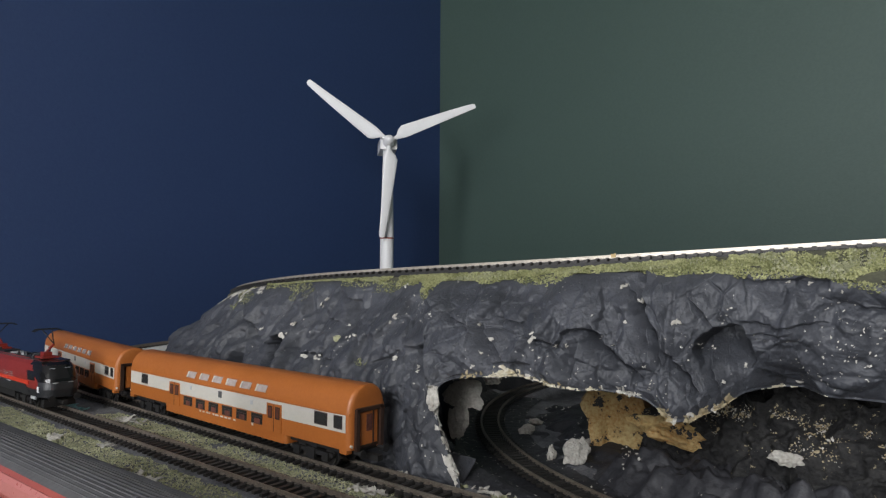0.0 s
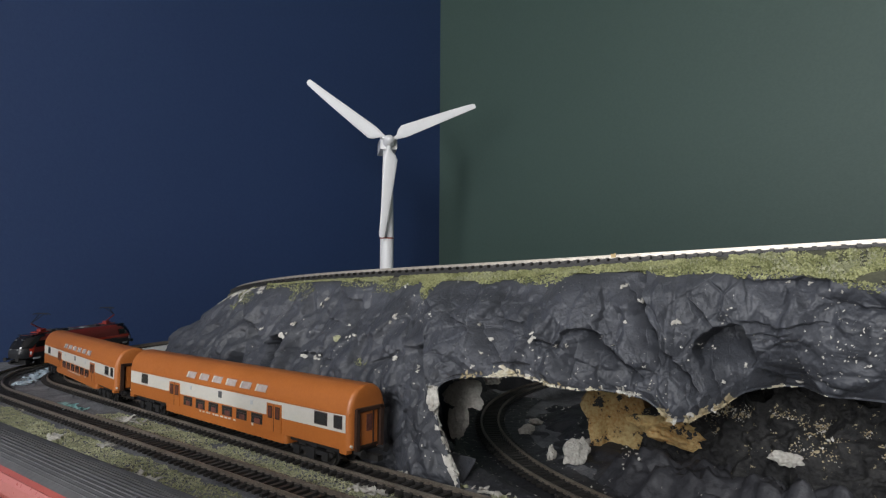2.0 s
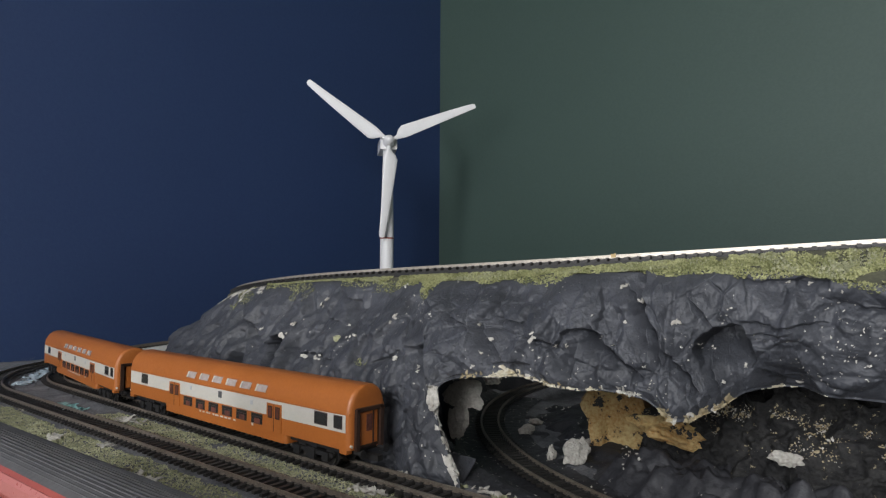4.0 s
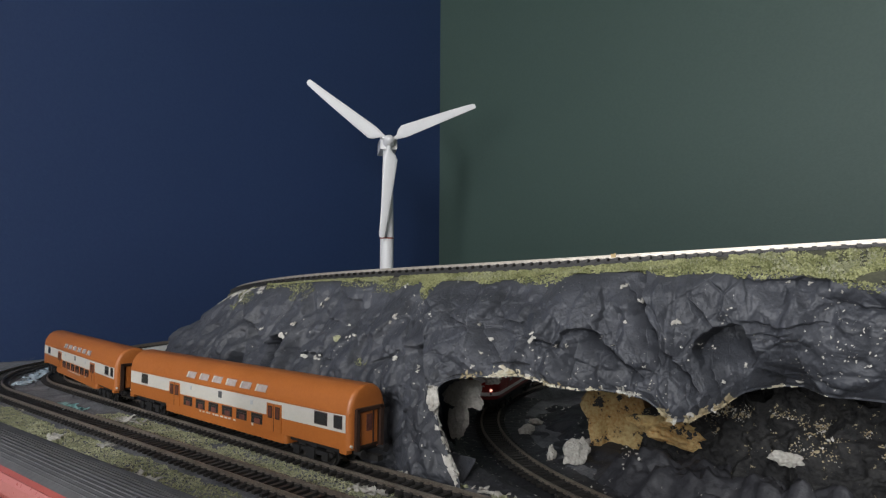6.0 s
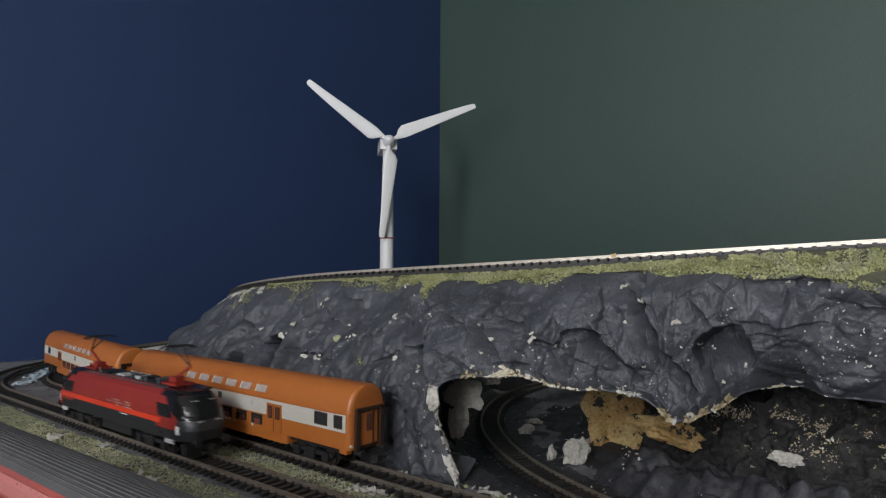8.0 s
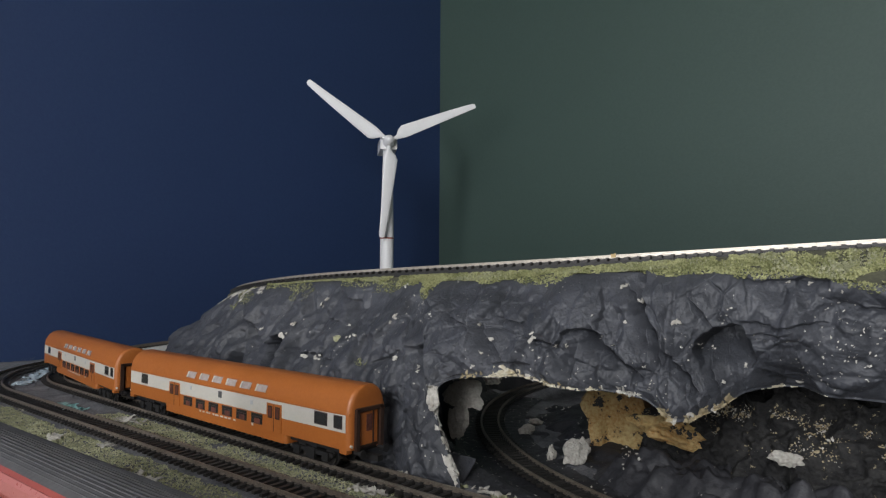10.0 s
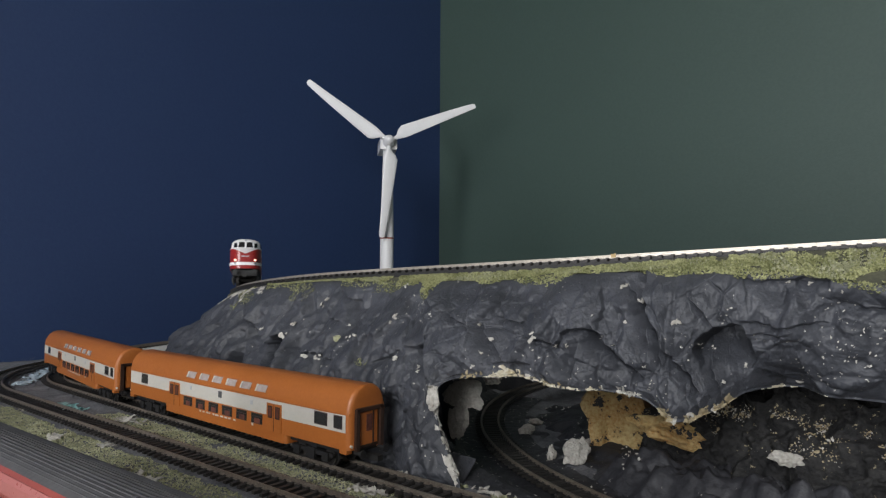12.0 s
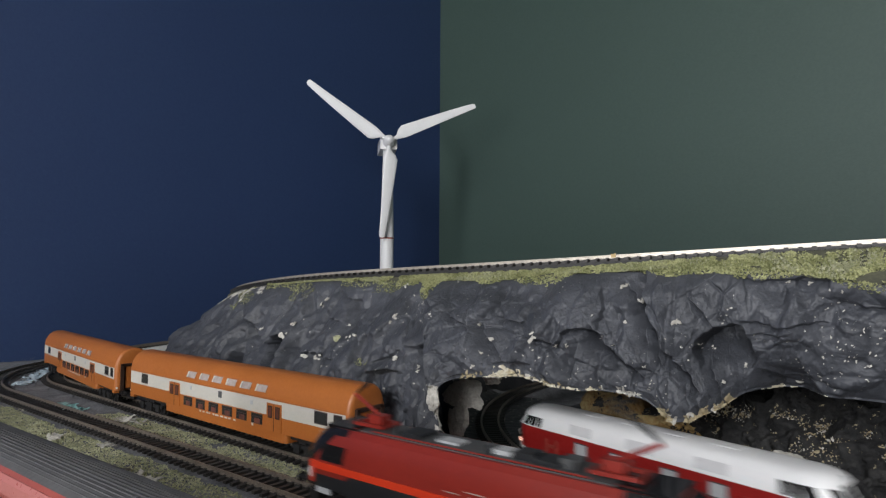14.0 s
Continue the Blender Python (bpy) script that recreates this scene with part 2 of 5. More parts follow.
class Hull:
    """A vehicle shell: levels of z, half length, half width and corner radii in plan."""
    def __init__(self, levels):
        self.levels = levels

    def at(self, z):
        lv = self.levels
        if z <= lv[0][0]:
            return lv[0][1:]
        for a, b in zip(lv, lv[1:]):
            if z <= b[0]:
                k = (z - a[0]) / (b[0] - a[0])
                return tuple(p + (q - p) * k for p, q in zip(a[1:], b[1:]))
        return lv[-1][1:]

    def y(self, x, z):
        l, w, rx, ry = self.at(z)
        d = (abs(x) - (l - rx)) / rx
        return w if d <= 0 else w - ry + ry * math.sqrt(max(0, 1 - d * d))

    def x(self, y, z):
        l, w, rx, ry = self.at(z)
        d = (abs(y) - (w - ry)) / ry
        return l if d <= 0 else l - rx + rx * math.sqrt(max(0, 1 - d * d))

    def ring(self, z, n=6, grow=0.0):
        l, w, rx, ry = self.at(z)
        l, w = l + grow, w + grow
        pts = []
        for sx, sy, a0 in ((1, 1, 0), (-1, 1, 90), (-1, -1, 180), (1, -1, 270)):
            for k in range(n + 1):
                a = radians(a0 + 90 * k / n)
                pts.append(Vector((sx * (l - rx) + rx * math.cos(a), sy * (w - ry) + ry * math.sin(a), z)))
        return pts

    def shell(self, z0, z1, grow=0.0, steps=0):
        zs = [z0] + [lv[0] for lv in self.levels if z0 + 1e-5 < lv[0] < z1 - 1e-5] + [z1]
        return bm_loft([self.ring(z, grow=grow) for z in zs])

    def patch(self, face, a, b, z0, z1, off=0.0003, k=5, m=3, slant=(0, 0), inner=-0.0004):
        """A plate on the shell. face: 'l', 'r' sides (a, b along x) or 'f', 'b' ends (a, b along y). slant moves a and b at the top."""
        bm = bmesh.new()
        grid = []
        for o in (inner, off):
            g = []
            for j in range(m + 1):
                z = z0 + (z1 - z0) * j / m
                row = []
                for i in range(k + 1):
                    aa, bb = a + slant[0] * j / m, b + slant[1] * j / m
                    c = aa + (bb - aa) * i / k
                    if face in "lr":
                        s = 1 if face == "l" else -1
                        row.append(bm.verts.new((c, s * (self.y(c, z) + o), z)))
                    else:
                        s = 1 if face == "f" else -1
                        row.append(bm.verts.new((s * (self.x(c, z) + o), c, z)))
                g.append(row)
            grid.append(g)
        lo, hi = grid
        for j in range(m):
            for i in range(k):
                bm.faces.new((hi[j][i], hi[j][i + 1], hi[j + 1][i + 1], hi[j + 1][i]))
                bm.faces.new((lo[j][i], lo[j + 1][i], lo[j + 1][i + 1], lo[j][i + 1]))
        rim = [(0, i) for i in range(k)] + [(j, k) for j in range(m)] + [(m, i) for i in range(k, 0, -1)] + [(j, 0) for j in range(m, 0, -1)]
        for p, q in zip(rim, rim[1:] + rim[:1]):
            bm.faces.new((lo[p[0]][p[1]], lo[q[0]][q[1]], hi[q[0]][q[1]], hi[p[0]][p[1]]))
        return bm


class Path:
    """Straight, clockwise arc, straight back, arc: a closed oval. s = 0 at o, heading h degrees."""
    def __init__(self, o, h, s0, radius, straight, grade):
        self.o, self.h, self.s0, self.r, self.st, self.grade = Vector(o), radians(h), s0, radius, straight, grade
        self.length = 2 * (straight + math.pi * radius)

    def at(self, s):
        u = Vector((math.cos(self.h), math.sin(self.h)))
        r = Vector((u.y, -u.x))
        c = self.o + u * self.s0 + r * self.r
        far = c - u * self.st
        arc = math.pi * self.r
        t = (s - self.s0 + self.st) % self.length
        if t <= self.st:
            p, h = self.o + u * (self.s0 - self.st + t), self.h
        elif t <= self.st + arc:
            h = self.h - (t - self.st) / self.r
            p = c + self.r * Vector((-math.sin(h), math.cos(h)))
        elif t <= 2 * self.st + arc:
            h = self.h - math.pi
            p = c + r * self.r - u * (t - self.st - arc)
        else:
            h = self.h - math.pi - (t - 2 * self.st - arc) / self.r
            p = far + self.r * Vector((-math.sin(h), math.cos(h)))
        return Vector((p.x, p.y, self.grade(s % self.length if self.grade else s))), h

    def carriage(self, s, pivot=0.06):
        """The pose of a vehicle whose bogies stand on the path; +x is its way of travel."""
        a, b = self.at(s + pivot)[0], self.at(s - pivot)[0]
        d = (a - b).normalized()
        left = Vector((0, 0, 1)).cross(d).normalized()
        up = d.cross(left)
        m = Matrix((d, left, up)).transposed().to_4x4()
        m.translation = (a + b) / 2
        return m


def ease(x, x0, x1):
    k = min(max((x - x0) / (x1 - x0), 0), 1)
    return k * k * (3 - 2 * k)


def red_grade(s):
    return 0.018 * (ease(s, 0.85, 1.25) - ease(s, 2.2, 2.9))


def tunnel_grade(s):
    return -0.0220 - 0.0283 * (ease(s, 0.5, 1.0) - ease(s, 1.75, 2.4))


def upper_grade(s):
    if s >= UPPER_LENGTH - 0.9:
        s -= UPPER_LENGTH
    return 0.1478 - 0.037 * s - 0.012 * ease(s, 0.5, 0.95) - 0.015 * ease(s, 0.82, 1.08) if s < 1.2 else 0.0764 + 0.1047 * ease(s, 1.2, UPPER_LENGTH - 0.9)


UPPER_LENGTH = 2 * (0.9 + math.pi * 0.36)
RED_PATH = Path((0.0, 0.2827), 142.53, 0.59, 0.29, 0.74, red_grade)
COACH_PATH = Path((-0.0482, 0.3809), 140.94, 0.499, 0.2275, 0.80, lambda s: 0.0)
UPPER_PATH = Path((0.3650, 0.2648), 147.45, 0.56, 0.36, 0.90, upper_grade)
TUNNEL_PATH = Path((0.004, 0.4598), 137.0, -0.234, 0.399, 0.55, tunnel_grade)


# ---- the room ----
def slab(name, corners, thick, material):
    """A wall or floor slab from four inner corners and a thickness vector."""
    bm = bmesh.new()
    a = [bm.verts.new(c) for c in corners]
    b = [bm.verts.new(Vector(c) + thick) for c in corners]
    bm.faces.new(a)
    bm.faces.new(b[::-1])
    for i in range(4):
        j = (i + 1) % 4
        bm.faces.new((a[i], b[i], b[j], a[j]))
    return bm


def wall_pieces(lo, hi):
    """The parts of the wall left between its openings."""
    pieces, u = [], 0.0
    for u0, u1, z0, z1, _ in WINDOWS:
        pieces += [(u, u0, lo, hi), (u0, u1, lo, z0), (u0, u1, z1, hi)]
        u = u1
    return pieces + [(u, ROOM_U, lo, hi)]


def room_shell():
    T = 0.12
    lo, hi = FLOOR_Z, CEIL_Z
    g = part("wall_north", slab("", [room(0, 0, lo), room(ROOM_U, 0, lo), room(ROOM_U, 0, hi), room(0, 0, hi)], V * -T, GREEN), GREEN)
    tagged(g, "matt dark green painted room wall behind the layout", "wall", kind="structure")
    b = part("wall_west", slab("", [room(0, 0, lo), room(0, ROOM_V, lo), room(0, ROOM_V, hi), room(0, 0, hi)], U * -T, BLUE), BLUE)
    tagged(b, "matt navy blue painted room wall beside the layout", "wall", kind="structure")
    e = part("wall_east", slab("", [room(ROOM_U, 0, lo), room(ROOM_U, ROOM_V, lo), room(ROOM_U, ROOM_V, hi), room(ROOM_U, 0, hi)], U * T, WHITEWALL), WHITEWALL)
    tagged(e, "plain pale grey painted room wall", "wall", kind="structure")
    bm = bmesh.new()
    for u0, u1, z0, z1 in wall_pieces(lo, hi):
        s = slab("", [room(u0, ROOM_V, z0), room(u1, ROOM_V, z0), room(u1, ROOM_V, z1), room(u0, ROOM_V, z1)], V * T, WHITEWALL)
        me = bpy.data.meshes.new("tmp")
        s.to_mesh(me)
        s.free()
        bm.from_mesh(me)
        bpy.data.meshes.remove(me)
    s = part("wall_south", bm, WHITEWALL)
    tagged(s, "pale grey room wall with two open window holes", "wall", kind="structure")
    f = part("floor", slab("", [room(0, 0, lo), room(ROOM_U, 0, lo), room(ROOM_U, ROOM_V, lo), room(0, ROOM_V, lo)], Vector((0, 0, -T)), FLOORWOOD), FLOORWOOD)
    tagged(f, "brown wooden room floor", "floor", kind="structure")
    c = part("ceiling", slab("", [room(0, 0, hi), room(ROOM_U, 0, hi), room(ROOM_U, ROOM_V, hi), room(0, ROOM_V, hi)], Vector((0, 0, T)), WHITEWALL), WHITEWALL)
    tagged(c, "plain pale grey ceiling", "ceiling", kind="structure")


room_shell()

# ---- baseboard and ground ----
GROUND_Z = -0.0065


def rough(p, scale, amount, octaves=4):
    return amount * noise.fractal(Vector(p) * scale, 0.9, 2.1, octaves)


def ground_z(p):
    """The board steps down to the tunnel track, and further behind the mountain."""
    q = p - Vector((-0.0482, 0.3809, 0))
    n, t = q.x * 0.630 + q.y * 0.7765, q.x * 0.7765 - q.y * 0.630
    r = math.hypot(p.x - 0.4472, p.y - 0.5920) - 0.399
    dip = max(1 - ease(r, 0.030, 0.066), ease(n, 0.030, 0.062) * ease(t, 0.17, 0.23) * (1 - ease(n, 0.92, 0.97)))
    return GROUND_Z - 0.0243 * dip - 0.026 * ease(n, 0.40, 0.50) * dip


def layout_ground():
    """The baseboard's top: one sheet of painted plaster, in the room's axes."""
    nu, nv = 260, 200
    u0, u1, v0, v1 = 0.0, 2.15, 0.28, 1.66
    verts, faces = [], []
    for j in range(nv + 1):
        for i in range(nu + 1):
            u = u0 + (u1 - u0) * i / nu
            far = v0 + 0.15 * ease(u, 0.45, 0.95)
            p = board(u, far + (v1 - far) * j / nv, 0)
            p.z = ground_z(p) + rough(p, 28, 0.0016) + rough(p + Vector((5, 0, 0)), 120, 0.0007, 3)
            verts.append(p)
    for j in range(nv):
        for i in range(nu):
            k = j * (nu + 1) + i
            faces.append((k, k + nu + 1, k + nu + 2, k + 1))
    g = new("ground", mesh("ground", verts, faces, GROUND, True))
    tagged(g, "grey gravel and plaster ground of the layout", "ground", kind="structure")
    b = part("baseboard", slab("", [board(u0, v0, GROUND_Z - 0.062), board(u1, v0 + 0.15, GROUND_Z - 0.062), board(u1, v1, GROUND_Z - 0.062), board(u0, v1, GROUND_Z - 0.062)],
                               Vector((0, 0, -0.04)), WOOD), WOOD)
    tagged(b, "plywood baseboard carrying the model railway", "baseboard", kind="structure")
    for u in (u0 + 0.05, u1 - 0.05):
        for v in (v0 + 0.42, v1 - 0.05):
            p = board(u, v, 0)
            leg = part("baseboard_leg", bm_box(-0.02, 0.02, -0.02, 0.02, FLOOR_Z, GROUND_Z - 0.102), WOOD, m=pose(p.x, p.y, 0, 0, 0, -35))
            tagged(leg, "square wooden leg under the baseboard", "leg", kind="structure", group="baseboard legs")


layout_ground()

# ---- the plaster mountain ----
# stations along the cliff: top edge and bottom edge (x, y, z)
CLIFF = (
    ((-0.20, 1.10, 0.080), (-0.30, 1.16, GROUND_Z)),
    ((-0.262, 0.92, 0.088), (-0.375, 0.98, GROUND_Z)),
    ((-0.272, 0.76, 0.090), (-0.372, 0.79, GROUND_Z)),
    ((-0.202, 0.60, 0.109), (-0.285, 0.625, GROUND_Z)),
    ((-0.116, 0.545, 0.118), (-0.185, 0.535, GROUND_Z)),
    ((-0.039, 0.490, 0.118), (-0.060, 0.425, GROUND_Z)),
    ((-0.016, 0.473, 0.119), (-0.008, 0.371, GROUND_Z)),
    ((-0.006, 0.467, 0.119), (0.010, 0.357, GROUND_Z)),
    ((-0.001, 0.464, 0.119), (-0.004, 0.388, 0.047)),
    ((0.040, 0.435, 0.119), (0.034, 0.375, 0.058)),
    ((0.084, 0.405, 0.123), (0.076, 0.370, 0.053)),
    ((0.118, 0.381, 0.125), (0.119, 0.360, 0.050)),
    ((0.141, 0.365, 0.126), (0.138, 0.352, 0.039)),
    ((0.160, 0.350, 0.126), (0.158, 0.348, 0.044)),
    ((0.181, 0.335, 0.125), (0.185, 0.345, 0.056)),
    ((0.224, 0.300, 0.117), (0.244, 0.318, 0.053)),
    ((0.300, 0.245, 0.117), (0.320, 0.262, 0.048)),
    ((0.460, 0.140, 0.118), (0.490, 0.160, 0.040)),
)
# hooded hollows in the face: x, z, half width, half height, depth
HOLLOWS = ((0.1660, 0.0810, 0.0140, 0.0120, 0.030), (-0.134, 0.0560, 0.008, 0.019, 0.040), (0.200, 0.1185, 0.006, 0.004, 0.006))
# lips where the plaster cloth folds over: x, z to x, z, reach, depth; the recess lies to the right of the way
LIPS_NEAR = (
    (0.128, 0.124, 0.130, 0.103, 0.007, 0.010), (0.130, 0.103, 0.137, 0.082, 0.008, 0.012), (0.137, 0.082, 0.151, 0.056, 0.006, 0.009),
    (0.120, 0.116, 0.129, 0.098, 0.005, 0.005), (0.129, 0.096, 0.138, 0.070, 0.004, 0.005), (0.157, 0.072, 0.163, 0.053, 0.004, 0.004),
    (0.061, 0.082, 0.077, 0.078, 0.006, 0.006), (0.077, 0.078, 0.086, 0.087, 0.006, 0.007), (0.086, 0.087, 0.103, 0.088, 0.008, 0.008),
    (0.103, 0.088, 0.122, 0.064, 0.010, 0.011), (0.090, 0.078, 0.085, 0.062, 0.005, 0.005), (0.103, 0.091, 0.107, 0.113, 0.004, 0.004))
LIPS_RIGHT = (
    (0.172, 0.121, 0.194, 0.119, 0.004, 0.004), (0.176, 0.096, 0.206, 0.095, 0.005, 0.004), (0.178, 0.088, 0.194, 0.091, 0.005, 0.003),
    (0.152, 0.107, 0.160, 0.095, 0.004, 0.004), (0.211, 0.109, 0.226, 0.106, 0.004, 0.003), (0.185, 0.068, 0.205, 0.059, 0.005, 0.004), (0.206, 0.066, 0.226, 0.060, 0.005, 0.003))
LIPS_LEFT = (
    (0.048, 0.112, 0.044, 0.092, 0.004, 0.004), (0.045, 0.092, 0.058, 0.092, 0.004, 0.004), (0.065, 0.101, 0.064, 0.085, 0.004, 0.004), (0.033, 0.089, 0.038, 0.071, 0.004, 0.005),
    (-0.067, 0.101, -0.055, 0.072, 0.006, 0.007), (-0.086, 0.111, -0.067, 0.100, 0.005, 0.005), (-0.174, 0.088, -0.148, 0.067, 0.007, 0.008), (-0.148, 0.067, -0.128, 0.046, 0.009, 0.010),
    (-0.040, 0.060, -0.018, 0.069, 0.004, 0.005), (0.012, 0.095, 0.027, 0.086, 0.004, 0.005), (-0.094, 0.090, -0.079, 0.085, 0.005, 0.005), (-0.120, 0.061, -0.078, 0.057, 0.005, 0.005))


def crumple(p, cell, tilt, crease=0.0):
    """Facets of crushed plaster cloth: every cell of space is a tilted plane that meets its neighbours in a narrow fold."""
    q = Vector((p.x, p.y, p.z * 0.72)) / cell + Vector((3.1, 1.7, 9.2))
    q += 0.30 * noise.noise_vector(q * 0.8)
    dist, pts = noise.voronoi(q)
    total, height = 0.0, 0.0
    for d, c in zip(dist[:3], pts[:3]):
        w = math.exp(-9.0 * (d - dist[0]))
        way = noise.noise_vector(c * 7.31 + Vector((1.3, 4.4, 2.9)))
        height += w * ((q - c).dot(way) * 1.2 + noise.noise(c * 3.77) * 0.7)
        total += w
    gap = dist[1] - dist[0]
    return tilt * height / total - crease * math.exp(-(gap / 0.05) ** 2) * max(0.0, noise.noise(q * 0.7) + 0.1)


def lip(x, z, x0, z0, x1, z1, reach, depth):
    """How far a fold lets the face fall back at (x, z)."""
    dx, dz = x1 - x0, z1 - z0
    length = math.hypot(dx, dz)
    along = ((x - x0) * dx + (z - z0) * dz) / length
    below = ((x - x0) * dz - (z - z0) * dx) / length
    if below < -0.002 or below > reach * 3 or along < -0.006 or along > length + 0.006:
        return 0.0
    below += 0.0035 * noise.noise(Vector((x * 70, z * 70, 3))) + 0.0012 * noise.noise(Vector((x * 240, z * 240, 3)))
    ends = ease(along, -0.006, 0.004) * (1 - ease(along, length - 0.004, length + 0.006))
    return 1.35 * depth * ends * ease(below, -0.0005, 0.0006) * math.exp(-max(below, 0) / reach)


def cliff_rows(nu=1700, nv=150):
    st = len(CLIFF) - 1
    rows = []
    for i in range(nu + 1):
        f = i / nu * st
        k = min(int(f), st - 1)
        t = f - k

        def spline(e):
            p = [Vector(CLIFF[min(max(k + d, 0), st)][e]) for d in (-1, 0, 1, 2)]
            return 0.5 * ((2 * p[1]) + (p[2] - p[0]) * t + (2 * p[0] - 5 * p[1] + 4 * p[2] - p[3]) * t * t + (3 * p[1] - p[0] - 3 * p[2] + p[3]) * t ** 3)
        rows.append((spline(0), spline(1)))
    return rows


def cliff():
    nu, nv = 1700, 150
    rows = cliff_rows(nu, nv)
    verts, faces = [], []
    for i, (top, bot) in enumerate(rows):
        a, b = rows[max(i - 120, 0)][0], rows[min(i + 120, nu)][0]
        along = (b - a).normalized()
        out = Vector((along.y, -along.x, 0)).normalized()
        for j in range(nv + 1):
            t = j / nv
            p = top.lerp(bot, t)
            bulge = 0.018 * math.sin(math.pi * min(t * 1.02, 1)) ** 0.8
            fade = min(1, t * 6) * (1 - 0.7 * math.exp(-((i / nu * 17 - 7.4) / 0.7) ** 2) * ease(t, 0.3, 0.6))
            d = bulge + fade * (crumple(p, 0.046, 0.026, 0.005) + crumple(p + Vector((4, 2, 1)), 0.021, 0.0130, 0.0036) + crumple(p + Vector((1, 7, 3)), 0.0085, 0.0046, 0.0012) + rough(p, 40, 0.0010, 3) + rough(p, 260, 0.0005, 3))
            wob = 0.75 * noise.noise(p * 85) + 0.3 * noise.noise(p * 210)
            for hx, hz, w, h, depth in HOLLOWS:
                e = (abs(p.x - hx) / w) ** 2.6 + (max(p.z - hz, 0) / h) ** 2.6 + wob
                if e < 1.3:
                    d -= depth * (1 - ease(e, 0.70, 1.05)) * ease(p.z, hz - 1.3 * h, hz + 0.6 * h)
            for row in LIPS:
                d -= lip(p.x, p.z, *row)
            q = p + out * d
            verts.append(q)
        # rim: turn back and up under the edge
        last = verts[-1]
        f = i / nu * 17
        jamb = ease(f, 6.3, 7.0) * (1 - ease(f, 8.0, 8.5))
        back = (-out).lerp(Vector((-0.25, 0.97, 0)), jamb)
        verts.append(last + back * 0.010 * (1 - 0.5 * jamb) + Vector((0, 0, 0.002)))
        verts.append(last + back * 0.030 * (1 - 0.5 * jamb) + Vector((0, 0, 0.012 * (1 - jamb))))
    n = nv + 3
    for i in range(nu):
        for j in range(n - 1):
            k = i * n + j
            faces.append((k, k + 1, k + n + 1, k + n))
    return verts, faces, n


LIPS = LIPS_NEAR + LIPS_RIGHT + LIPS_LEFT
CLIFF_VERTS, CLIFF_FACES, CLIFF_N = cliff()
mountain = new("mountain", None)
tagged(mountain, "crumpled dark grey plaster mountain with a tunnel opening", "mountain", kind="structure")
rock_face = new("rock_face", mesh("rock_face", CLIFF_VERTS, CLIFF_FACES, ROCK, True))
rock_face.parent = mountain


def shelf():
    """The grassy shoulder between the cliff's edge and the upper track, and the roadbed behind it."""
    rows = cliff_rows(700, 1)
    verts, faces = [], []
    k = 14
    for i, (top, _) in enumerate(rows):
        best, s = 1e9, 0
        for q in range(-90, 190):
            c = UPPER_PATH.at(q * 0.01)[0]
            d = (c.xy - top.xy).length
            if d < best:
                best, s, centre = d, q * 0.01, c
        h = UPPER_PATH.at(s)[1]
        left = Vector((-math.sin(h), math.cos(h), 0))
        bed = centre - Vector((0, 0, 0.0045))
        near = bed + left * 0.0175 - Vector((0, 0, 0.0040 - 0.0036 * ease(centre.x, 0.08, 0.24)))
        for j in range(k + 1):
            t = j / k
            p = top.lerp(near, t) if t < 1 else near
            p.z += rough(p, 90, 0.0012) * (1 - t)
            verts.append(p)
        verts.append(bed - left * 0.020 - Vector((0, 0, 0.0040)))
        verts.append(bed - left * 0.030 - Vector((0, 0, 0.03)))
    n = k + 3
    for i in range(len(rows) - 1):
        for j in range(n - 1):
            a = i * n + j
            faces.append((a, a + n, a + n + 1, a + 1))
    ob = new("grassy_shoulder", mesh("grassy_shoulder", verts, faces, DIRT, True))
    ob.parent = mountain
    return verts, n, k


SHELF, SHELF_N, SHELF_K = shelf()


def flock(name, spots, material, label, seed):
    """Short tufts of flock as little leaning blades, one object."""
    rnd = random.Random(seed)
    verts, faces = [], []
    for p, size in spots:
        for _ in range(3):
            a = rnd.uniform(0, 6.283)
            w = size * rnd.uniform(0.35, 0.7)
            lean = Vector((rnd.uniform(-1, 1), rnd.uniform(-1, 1), rnd.uniform(0.5, 1.3))) * size
            d = Vector((math.cos(a), math.sin(a), 0)) * w
            n = len(verts)
            verts += [p - d, p + d, p + lean + d * 0.4, p + lean - d * 0.5]
            faces.append((n, n + 1, n + 2, n + 3))
    ob = new(name, mesh(name, verts, faces, material))
    tagged(ob, label, "grass", kind="stuff")
    return ob


